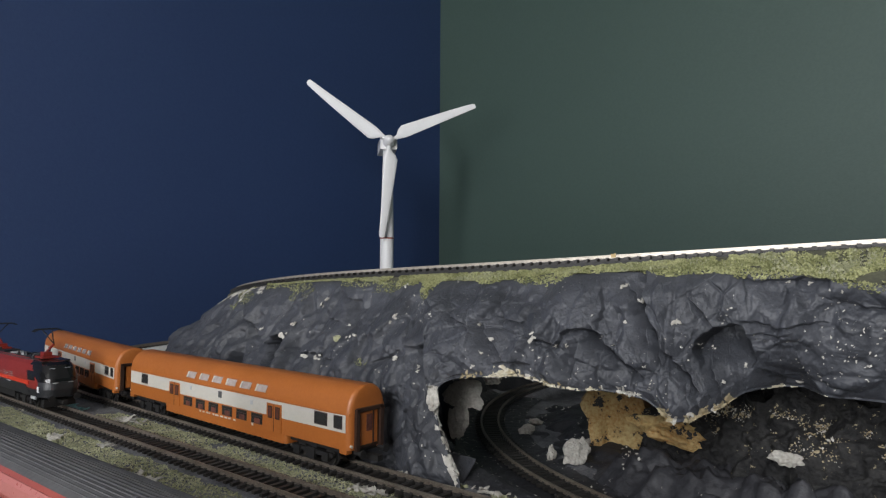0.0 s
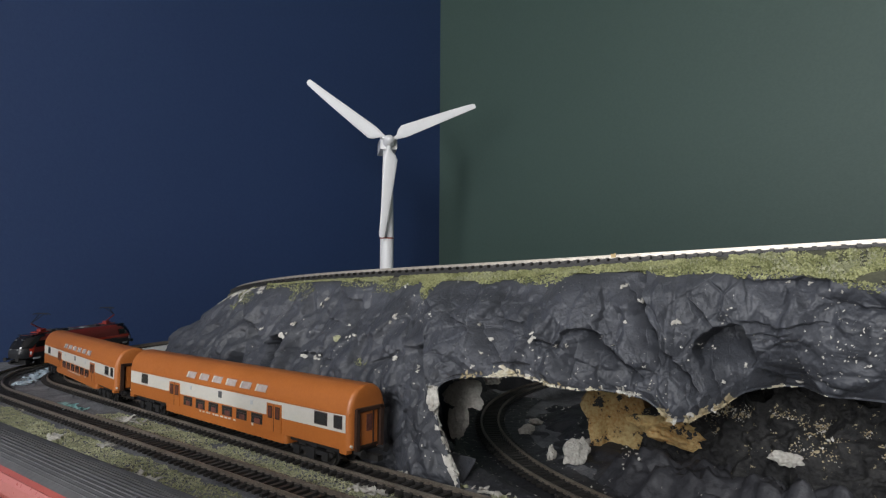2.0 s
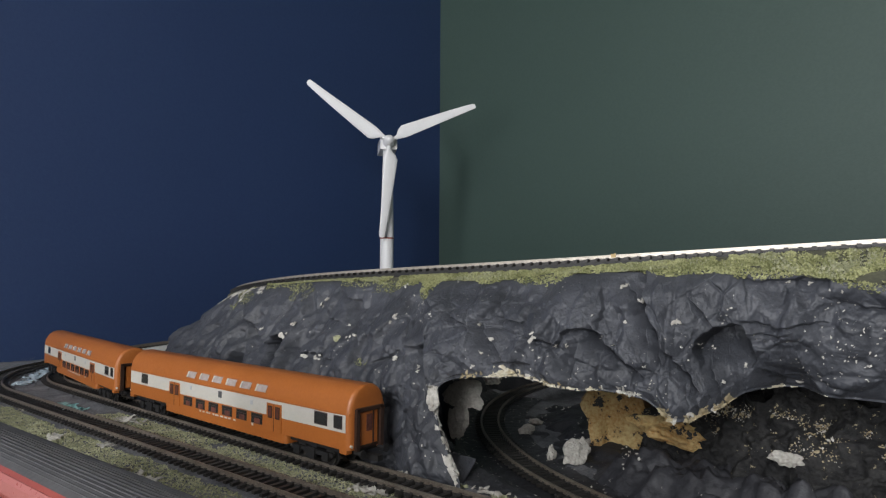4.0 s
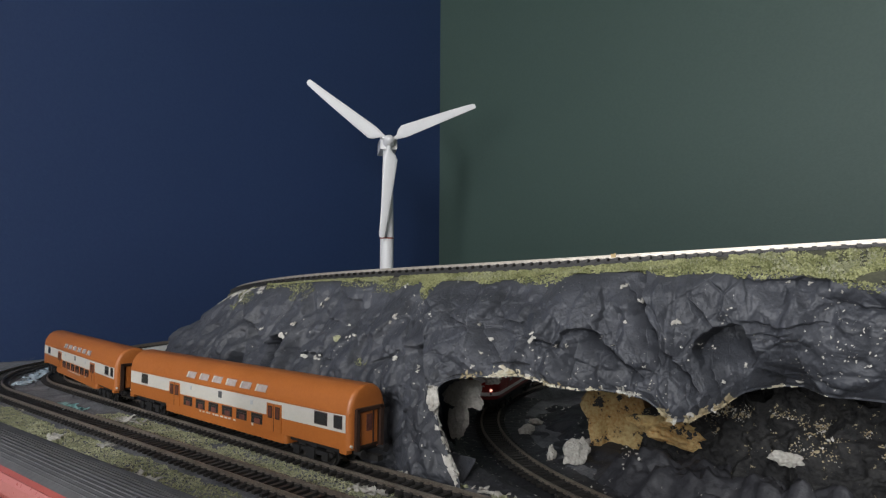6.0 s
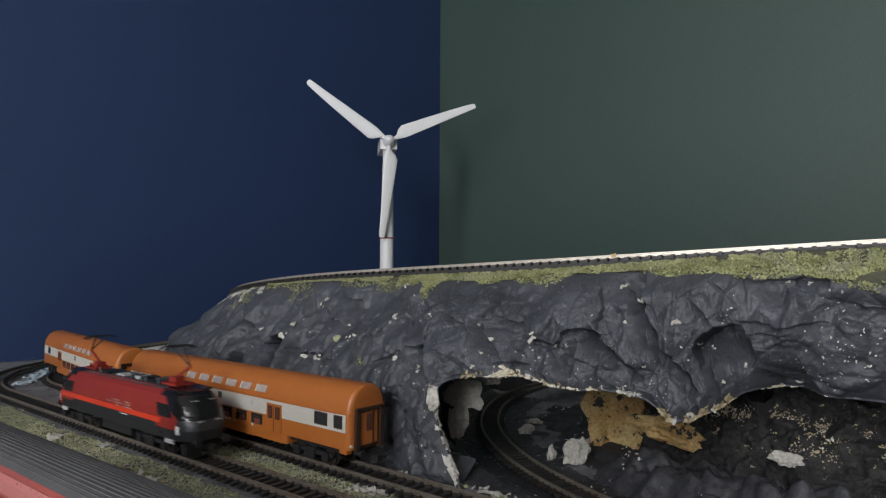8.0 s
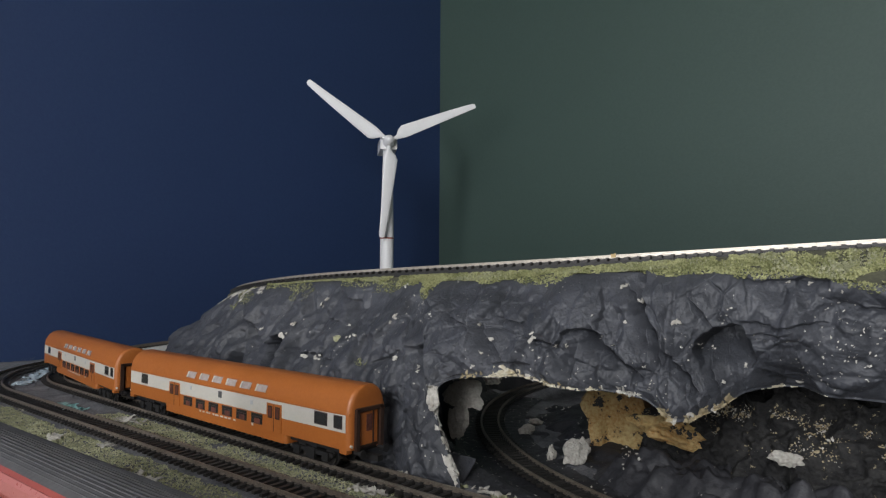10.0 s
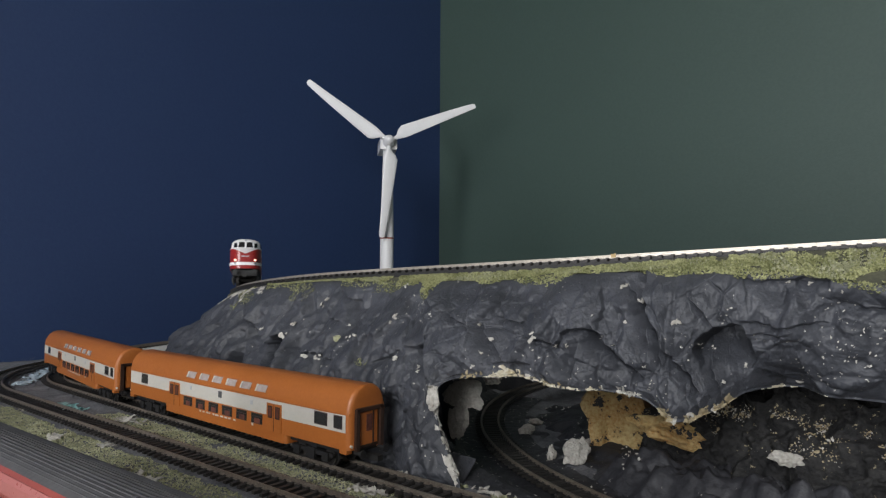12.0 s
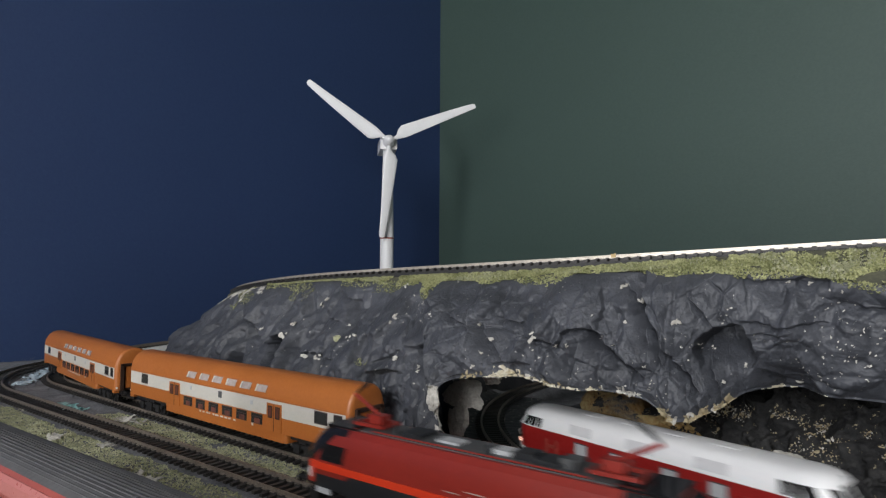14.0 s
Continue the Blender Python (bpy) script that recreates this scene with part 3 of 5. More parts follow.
def shoulder_grass():
    rnd = random.Random(4)
    spots, dry = [], []
    rows = len(SHELF) // SHELF_N
    for _ in range(75000):
        i = rnd.randrange(140, rows - 8)
        j = rnd.randrange(SHELF_K - 1 if i < 640 else SHELF_K)
        a, b = SHELF[i * SHELF_N + j], SHELF[(i + 1) * SHELF_N + j + 1]
        p = a.lerp(b, rnd.random())
        p = p + Vector((rnd.gauss(0, 0.0012), rnd.gauss(0, 0.0012), 0.0002))
        v = noise.noise(p * 55)
        if v < -0.30:
            continue
        (dry if v + rnd.gauss(0, 0.25) > 0.34 else spots).append((p, rnd.uniform(0.0005, 0.0014)))
    # tongues of grass that spill over the cliff's edge
    rows_c = len(CLIFF_VERTS) // CLIFF_N
    for _ in range(9000):
        i, j = rnd.randrange(315, rows_c - 85), int(abs(rnd.gauss(0, 9)))
        p = CLIFF_VERTS[i * CLIFF_N + min(j, 40)]
        if noise.noise(Vector((p.x * 38, p.y * 38, 2.0))) * 20 + 4 > j:
            spots.append((p + Vector((rnd.gauss(0, 0.001), rnd.gauss(0, 0.001), 0)), rnd.uniform(0.0005, 0.0013)))
    for i, p in enumerate(CLIFF_VERTS[255 * CLIFF_N:884 * CLIFF_N]):
        for x, z, rx, rz in ((-0.190, 0.102, 0.014, 0.009), (-0.128, 0.108, 0.016, 0.010), (-0.060, 0.0575, 0.010, 0.003), (-0.205, 0.092, 0.008, 0.004), (-0.05, 0.113, 0.02, 0.006)):
            e = ((p.x - x) / rx) ** 2 + ((p.z - z) / rz) ** 2
            if e < 1 and noise.noise(p * 120) > e - 0.55 and rnd.random() < 0.7:
                spots.append((p + Vector((rnd.gauss(0, 0.0006), rnd.gauss(0, 0.0006), 0)), rnd.uniform(0.0004, 0.0009)))
    flock("grass", spots, GRASS, "olive green flock grass along the upper track", 1)
    flock("dry_grass", dry, GRASSDRY, "pale dry flock patches along the upper track", 2)


shoulder_grass()


# ---- tracks ----
def sweep(path, s0, s1, side, profile, step=0.006):
    n = max(2, int((s1 - s0) / step))
    rings = []
    for i in range(n + 1):
        c, h = path.at(s0 + (s1 - s0) * i / n)
        left = Vector((-math.sin(h), math.cos(h), 0))
        rings.append([c + left * (side + y) + Vector((0, 0, z)) for y, z in profile])
    return bm_loft(rings)


RAIL_PROFILE = ((-0.00125, -0.0025), (0.00125, -0.0025), (0.00125, -0.0021), (0.0003, -0.0018), (0.0003, -0.0008),
                (0.0005, -0.0006), (0.0005, 0.0), (-0.0005, 0.0), (-0.0005, -0.0006), (-0.0003, -0.0008), (-0.0003, -0.0018), (-0.00125, -0.0021))


def sleeper_mesh():
    bm = bm_box(-0.0014, 0.0014, -0.0150, 0.0150, -0.0045, -0.0026)
    for s in (-1, 1):
        bm_box(-0.0011, 0.0011, s * 0.0083 - 0.0022, s * 0.0083 + 0.0022, -0.0026, -0.0019, bm)
    me = bpy.data.meshes.new("sleeper")
    bm.to_mesh(me)
    bm.free()
    me.materials.append(SLEEPER)
    return me


SLEEPER_MESH = sleeper_mesh()


def track(path, rail_range, sleeper_range, rail_material, label):
    root = new("railway_track", None)
    tagged(root, label, "track", group="tracks")
    for side in (-0.00875, 0.00875):
        part("rail", sweep(path, *rail_range, side, RAIL_PROFILE), rail_material, root)
    pitch = 0.0072
    for i in range(int((sleeper_range[1] - sleeper_range[0]) / pitch)):
        s = sleeper_range[0] + i * pitch
        c, h = path.at(s)
        ob = new("sleeper", SLEEPER_MESH)
        ob.parent = root
        ob.matrix_basis = pose(c.x, c.y, c.z, 0, 0, math.degrees(h) + random.gauss(0, 0.5))
    # the web of plastic that joins the sleepers under the rails
    for side in (-0.00875, 0.00875):
        part("sleeper_web", sweep(path, *rail_range, side, ((-0.0012, -0.0044), (0.0012, -0.0044), (0.0012, -0.0026), (-0.0012, -0.0026)), 0.012), SLEEPER, root)
    return root


track(RED_PATH, (-0.9, RED_PATH.length - 0.9), (-0.12, 1.42), OLDRAIL, "straight front track with black sleepers and worn rails")
track(COACH_PATH, (-0.35, 1.2), (-0.30, 1.05), OLDRAIL, "siding track with black sleepers under the orange coaches")
track(UPPER_PATH, (-0.85, 2.2), (-0.30, 1.30), RAIL, "climbing upper track with bright rails on the mountain")
track(TUNNEL_PATH, (-0.8, TUNNEL_PATH.length - 0.8), (-0.30, 0.62), OLDRAIL, "dark curved track leading into the tunnel")


# ---- coaches ----
COACH = Hull([(0.0140, 0.151, 0.0161, 0.004, 0.004), (0.0356, 0.151, 0.0161, 0.004, 0.004), (0.0395, 0.151, 0.0157, 0.004, 0.004),
              (0.0435, 0.151, 0.0146, 0.004, 0.004), (0.0470, 0.151, 0.0128, 0.0038, 0.004), (0.0497, 0.1508, 0.0103, 0.0035, 0.004),
              (0.0517, 0.1505, 0.0072, 0.003, 0.004), (0.0527, 0.150, 0.0040, 0.002, 0.002)])


def wheelset(parent, x, gauge=0.0142, r=0.0053):
    bm = bmesh.new()
    for s in (-1, 1):
        bm_tube((x, s * gauge / 2, r), (x, s * (gauge / 2 + 0.0028), r), r, 16, bm)
        bm_tube((x, s * gauge / 2, r), (x, s * (gauge / 2 + 0.0006), r), r + 0.0008, 16, bm)
    bm_tube((x, -0.011, r), (x, 0.011, r), 0.0011, 8, bm)
    part("wheelset", bm, STEEL, parent)


def bogie(parent, x, base=0.029, half=0.0125, material=None):
    root = new("bogie", None)
    root.parent = parent
    root.matrix_basis = pose(x, 0, 0)
    bm = bmesh.new()
    for s in (-1, 1):
        bm_box(-base / 2 - 0.006, base / 2 + 0.006, s * half - 0.001, s * half + 0.001, 0.0062, 0.0088, bm)
        for q in (-1, 1):
            bm_box(q * base / 2 - 0.003, q * base / 2 + 0.003, s * (half + 0.0012) - 0.001, s * (half + 0.0012) + 0.001, 0.0035, 0.0092, bm)
        bm_box(-0.004, 0.004, s * (half + 0.0012) - 0.001, s * (half + 0.0012) + 0.001, 0.003, 0.010, bm)
    bm_box(-0.004, 0.004, -half, half, 0.0070, 0.0125, bm)
    part("bogie_frame", bm, material or BLACK, root)
    for q in (-1, 1):
        wheelset(root, q * base / 2)


def window(parent, hull, face, a, b, z0, z1, pane, frame, slant=(0, 0), rim=0.0007, name="window"):
    f = part(name, hull.patch(face, a, b, z0, z1, 0.00025, slant=slant), frame, parent)
    part("pane", hull.patch(face, a + rim, b - rim, z0 + rim, z1 - rim, 0.00042, slant=slant, inner=0.0), pane, f)
    return f


def double_deck_coach():
    root = new("double_deck_coach", None)
    body = part("body", COACH.shell(0.0140, 0.0356), ORANGE, root, smooth=True)
    part("roof", COACH.shell(0.0356, 0.0527, 0.0001), ORANGE, root, "rounded orange roof with a seam line", smooth=True)
    skirt = Hull([(0.0078, 0.0845, 0.0161, 0.003, 0.003), (0.0141, 0.0845, 0.0161, 0.003, 0.003)])
    part("low_floor_skirt", skirt.shell(0.0078, 0.0141), ORANGE, root, smooth=True, m=pose(0.0035, 0, 0))
    part("underframe", bm_box(-0.147, 0.147, -0.012, 0.012, 0.0105, 0.0141), BLACK, root)
    for face in "lr":
        part("white_band", COACH.patch(face, -0.1478, 0.1478, 0.0245, 0.0352, 0.0002, k=40, m=2), CREAM, root, "cream white window band")
        part("eave_strip", COACH.patch(face, -0.150, 0.150, 0.0352, 0.0362, 0.0006, k=20, m=1), ORANGE, root)
        for x0, x1 in ((-0.1260, -0.1135), (0.1180, 0.1310), (0.1368, 0.1450)):
            window(root, COACH, face, x0, x1, 0.0262, 0.0345, DARKGLASS, BROWN)
        for k in range(6):
            x0 = -0.0495 + k * 0.0194
            w = window(root, COACH, face, x0, x0 + 0.0135, 0.0165, 0.0238, DARKGLASS, BROWN, rim=0.0005)
            part("window_bar", COACH.patch(face, x0 + 0.0003, x0 + 0.0132, 0.0215, 0.0219, 0.0006, inner=0.0003), BROWN, w)
            part("seat_back", COACH.patch(face, x0 + 0.004, x0 + 0.011, 0.0170, 0.0205, 0.00046, inner=0.0004), INTERIOR, w)
            x0 = -0.0470 + k * 0.0194
            window(root, COACH, face, x0, x0 + 0.0142, 0.0388, 0.0446, PALEGLASS, ORANGE, rim=0.0005, name="upper_window", slant=(0.001, 0.001))
            # highlight on the pane, painted as a narrow cream strip
            part("pane_glint", COACH.patch(face, x0 + 0.0007, x0 + 0.0021, 0.0394, 0.0441, 0.0006, inner=0.0003, slant=(0.0010, 0.0014)), CREAM, root, "painted highlight along one side of the pane")
        for x0, x1, lo in ((-0.0737, -0.0560, 0.0110), (0.0663, 0.0834, 0.0090)):
            d = part("door", COACH.patch(face, x0, x1, 0.0142, 0.0330, 0.00055), ORANGE, root, "orange double-leaf door")
            m = (x0 + x1) / 2
            for q0, q1 in ((x0 + 0.0018, m - 0.0016), (m + 0.0016, x1 - 0.0018)):
                part("door_window", COACH.patch(face, q0, q1, 0.0230, 0.0313, 0.00075, inner=0.0004), BROWN, d)
                part("pane", COACH.patch(face, q0 + 0.0011, q1 - 0.0011, 0.0240, 0.0304, 0.00085, inner=0.0006), INTERIOR, d)
            part("door_gap", COACH.patch(face, m - 0.0002, m + 0.0002, 0.0143, 0.0328, 0.0007, inner=0.0004), BROWN, d)
        # small lettering, too small to read: plain bars
        rnd = random.Random(3)
        x = -0.0240
        for k in range(10):
            w = rnd.uniform(0.0014, 0.0042)
            part("lettering_bar", COACH.patch(face, x, x + w, 0.0145, 0.0156, 0.0003, inner=0), CREAM, root)
            x += w + rnd.uniform(0.0012, 0.004)
        part("lettering_bar", COACH.patch(face, 0.0480, 0.0500, 0.0145, 0.0165, 0.0003, inner=0), CREAM, root)
        part("class_mark", COACH.patch(face, 0.0030, 0.0078, 0.0288, 0.0336, 0.0004, inner=0), MIDGREY, root, "small dark symbol block")
        part("class_mark", COACH.patch(face, 0.0460, 0.0490, 0.0292, 0.0320, 0.0004, inner=0), GREYP, root)
        part("class_mark", COACH.patch(face, -0.0400, -0.0372, 0.0300, 0.0328, 0.0004, inner=0), GREYP, root)
    for face, s in (("f", 1), ("b", -1)):
        g = part("gangway", bm_box(*sorted((s * 0.1500, s * 0.1512)), -0.0098, 0.0098, 0.0140, 0.0375), BROWN, root, "dark brown gangway frame")
        lo, hi = sorted((s * 0.1508, s * 0.1518))
        part("gangway_recess", bm_box(lo, hi, -0.0072, 0.0072, 0.0160, 0.0360), ORANGE, g, "orange end door inside the gangway")
        lo, hi = sorted((s * 0.1514, s * 0.1521))
        part("end_door_window", bm_box(lo, hi, -0.0024, 0.0024, 0.0240, 0.0345), INTERIOR, g)
        part("door_edge", bm_box(lo, hi, 0.0030, 0.0040, 0.0160, 0.0360), BROWN, g)
        lo, hi = sorted((s * 0.150, s * 0.1532))
        part("gangway_top", bm_box(lo, hi, -0.0108, 0.0108, 0.0370, 0.0390), BROWN, g)
        for y in (-0.0103, 0.0103):
            part("gangway_post", bm_box(lo, hi, y - 0.0014, y + 0.0014, 0.0135, 0.0385), BROWN, g)
        for y in (-0.0100, 0.0100):
            lo2 = s * 0.150
            part("buffer", bm_tube((lo2, y, 0.0120), (s * 0.1570, y, 0.0120), 0.0013, 10, bm_tube((s * 0.1565, y, 0.0120), (s * 0.1575, y, 0.0120), 0.0026, 12)), BLACK, root)
        part("coupler", bm_box(*sorted((s * 0.140, s * 0.162)), -0.0022, 0.0022, 0.0070, 0.0105), BLACK, root)
        for y in (-0.0135, 0.0135):
            part("end_step", bm_box(*sorted((s * 0.1420, s * 0.1485)), y - 0.0022, y + 0.0022, 0.0115, 0.0142), ORANGE, root)
        part("tail_lamp", bm_tube((s * 0.1505, -0.0142, 0.0165), (s * 0.1520, -0.0142, 0.0165), 0.0009, 8), CREAM, root)
    for x in (-0.1125, 0.1125):
        bogie(root, x)
    return root


coach = double_deck_coach()
tagged(coach, "orange and cream double-deck passenger coach standing on the siding", "train coach", group="parked double-deck coaches")
coach.matrix_basis = pose(-0.2811 + 0.151 * 0.7764, 0.5699 - 0.151 * 0.6302, 0, 0, 0, -39.06)
coach_far = copy_thing(coach, pose(-0.5100 + 0.151 * 0.7014, 0.7930 - 0.151 * 0.7128, 0, 0, 0, -45.46))


# ---- diesel locomotive ----
DIESEL = Hull([(0.0165, 0.1063, 0.0170, 0.017, 0.0125), (0.0393, 0.1063, 0.0172, 0.017, 0.0125), (0.0420, 0.1048, 0.0169, 0.017, 0.0122),
               (0.0470, 0.1015, 0.0158, 0.016, 0.0115), (0.0497, 0.0990, 0.0138, 0.015, 0.010), (0.0513, 0.0962, 0.0103, 0.013, 0.008), (0.0521, 0.092, 0.0055, 0.009, 0.004)])


def diesel_locomotive():
    root = new("diesel_locomotive", None)
    H = DIESEL
    part("body", H.shell(0.0165, 0.0393), MAROON, root, "glossy wine red lower body", smooth=True)
    part("roof", H.shell(0.0393, 0.0521, 0.0001), WHITEP, root, "white upper body and roof", smooth=True)
    belt = [H.ring(z, grow=g) for z, g in ((0.0203, 0.0), (0.0203, 0.0004), (0.0238, 0.0004), (0.0238, 0.0))]
    part("white_belt", bm_loft(belt, caps=False), WHITEP, root, "white stripe round the body", smooth=True)
    frame_hull = Hull([(0.0100, 0.098, 0.0125, 0.012, 0.006), (0.0166, 0.1045, 0.0160, 0.014, 0.010)])
    part("underframe", frame_hull.shell(0.0100, 0.0166), BLACK, root, smooth=True)
    part("fuel_tank", bm_box(-0.026, 0.026, -0.0125, 0.0125, 0.0045, 0.0105), BLACK, root, bevel=0.001)
    for face in "lr":
        for x in (-0.0480, -0.0200, 0.0155, 0.0430):
            window(root, H, face, x - 0.0052, x + 0.0052, 0.0287, 0.0368, GREYP, MIDGREY, rim=0.0007)
        part("builder_plate", H.patch(face, -0.0065, 0.0025, 0.0292, 0.0315, 0.0004), GREYP, root)
        for s in (-1, 1):
            # cab door with two pale grab rails
            for x in (0.0640, 0.0730):
                c = s * x
                part("grab_rail", H.patch(face, c - 0.0007, c + 0.0007, 0.0245, 0.0340, 0.0006), COACHRED, root)
            part("door_plate", H.patch(face, s * 0.0690 - 0.0018, s * 0.0690 + 0.0018, 0.0285, 0.0305, 0.0004), COACHRED, root)
            for a, b, sl in ((0.0790, 0.0825, -0.0012), (0.0840, 0.0890, -0.0022), (0.0905, 0.0965, -0.0035)):
                x0, x1 = sorted((s * a, s * b))
                part("cab_side_window", H.patch(face, x0, x1, 0.0400, 0.0462, 0.0004, slant=(s * sl, s * sl)), SCREEN, root)
        for x in (-0.044, 0.0, 0.044):
            part("roof_grille", H.patch(face, x - 0.009, x + 0.009, 0.0412, 0.0470, 0.0003), PALEGREY, root, "pale grey roof grille")
    for face, s in (("f", 1), ("b", -1)):
        for q in (-1, 1):
            a, b = sorted((q * 0.0010, q * 0.0082))
            w = part("windscreen", H.patch(face, a, b, 0.0405, 0.0472, 0.0004, slant=(0, -q * 0.0012) if q > 0 else (0.0012, 0)), SCREEN, root)
            a, b = sorted((q * 0.0092, q * 0.0128))
            part("corner_window", H.patch(face, a, b, 0.0405, 0.0462, 0.0004, k=6), SCREEN, root)
            x = H.x(0.0105, 0.0255)
            part("headlamp", bm_tube((s * (x - 0.001), q * 0.0105, 0.0262), (s * (x + 0.0009), q * 0.0105, 0.0262), 0.0014, 12), LAMP_RED, root, "glowing round marker lamp")
            part("lower_lamp", bm_tube((s * (x - 0.001), q * 0.0105, 0.0226), (s * (x + 0.0009), q * 0.0105, 0.0226), 0.0012, 12), DARKGREY, root)
            part("buffer", bm_tube((s * 0.1035, q * 0.0100, 0.0125), (s * 0.1110, q * 0.0100, 0.0125), 0.0012, 8, bm_tube((s * 0.1105, q * 0.0100, 0.0125), (s * 0.1116, q * 0.0100, 0.0125), 0.0027, 12)), BLACK, root)
        # white pointed bib under the windscreens
        bm = bmesh.new()
        pts = []
        for y in (-0.0135, -0.009, -0.0045, 0.0, 0.0045, 0.009, 0.0135):
            low = 0.0393 - 0.0062 * (1 - abs(y) / 0.0135)
            pts.append((bm.verts.new((s * (H.x(y, 0.0394) + 0.0005), y, 0.0398)), bm.verts.new((s * (H.x(y, low) + 0.0005), y, low)),))
        for (a, b), (c, d) in zip(pts, pts[1:]):
            bm.faces.new((a, b, d, c))
        bmesh.ops.solidify(bm, geom=bm.faces[:], thickness=0.0003)
        part("front_bib", bm, WHITEP, root)
        part("number_bars", H.patch(face, -0.0042, 0.0042, 0.0298, 0.0310, 0.0004, m=1), GREYP, root)
        part("top_lamp", bm_tube((s * 0.0965, 0, 0.0492), (s * 0.1005, 0, 0.0492), 0.0012, 10), GREYP, root)
        part("buffer_beam", bm_box(*sorted((s * 0.098, s * 0.1045)), -0.0135, 0.0135, 0.0085, 0.0145), BLACK, root)
        part("coupler", bm_box(*sorted((s * 0.098, s * 0.1125)), -0.002, 0.002, 0.0065, 0.0095), BLACK, root)
    for x in (-0.0570, 0.0570):
        bogie(root, x, base=0.040, half=0.0130)
    for k in range(4):
        x = -0.045 + 0.030 * k
        part("roof_hatch", bm_box(x - 0.007, x + 0.007, -0.004, 0.004, 0.0510, 0.0524), WHITEP, root, bevel=0.0004)
    return root


diesel_up = diesel_locomotive()
tagged(diesel_up, "wine red and white diesel locomotive running on the upper track", "locomotive", group="diesel locomotives")
diesel_low = copy_thing(diesel_up, TUNNEL_PATH.carriage(-0.6))
tagged(diesel_low, "wine red and white diesel locomotive backing into the tunnel")


# ---- red electric locomotive ----
ELECTRIC = Hull([(0.0120, 0.1060, 0.0165, 0.020, 0.0110), (0.0200, 0.1068, 0.0172, 0.020, 0.0110), (0.0290, 0.1035, 0.0172, 0.020, 0.0115), (0.0355, 0.0985, 0.0168, 0.019, 0.0115),
                 (0.0400, 0.0940, 0.0150, 0.018, 0.0110), (0.0425, 0.0890, 0.0125, 0.015, 0.0090)])


def pantograph(parent, x, flip):
    root = new("pantograph", None)
    root.parent = parent
    root.matrix_basis = pose(x, 0, 0.0430, 0, 0, 180 if flip else 0)
    bm = bmesh.new()
    for y in (-0.006, 0.006):
        bm_box(-0.010, 0.010, y - 0.0009, y + 0.0009, 0.0012, 0.0028, bm)
    for q in (-0.009, 0.009):
        bm_box(q - 0.0009, q + 0.0009, -0.0068, 0.0068, 0.0012, 0.0028, bm)
    bm_box(-0.003, 0.006, -0.0035, 0.0035, 0.0015, 0.0065, bm)
    part("base_frame", bm, SIGNAL, root, bevel=0.0003)
    part("lower_arm", bm_tube((0.006, 0, 0.004), (-0.016, 0, 0.0150), 0.0010, 8), SIGNAL, root)
    bm = bm_tube((-0.016, 0, 0.0150), (0.002, 0.004, 0.0275), 0.0005, 6)
    bm_tube((-0.016, 0, 0.0150), (0.002, -0.004, 0.0275), 0.0005, 6, bm)
    part("upper_arm", bm, BLACK, root)
    bm = bmesh.new()
    for q in (-0.0015, 0.0045):
        pts = [(q, -0.0120, 0.0262), (q, -0.0085, 0.0282), (q, 0.0085, 0.0282), (q, 0.0120, 0.0262)]
        for a, b in zip(pts, pts[1:]):
            bm_tube(a, b, 0.0006, 6, bm)
    part("contact_bow", bm, BLACK, root)


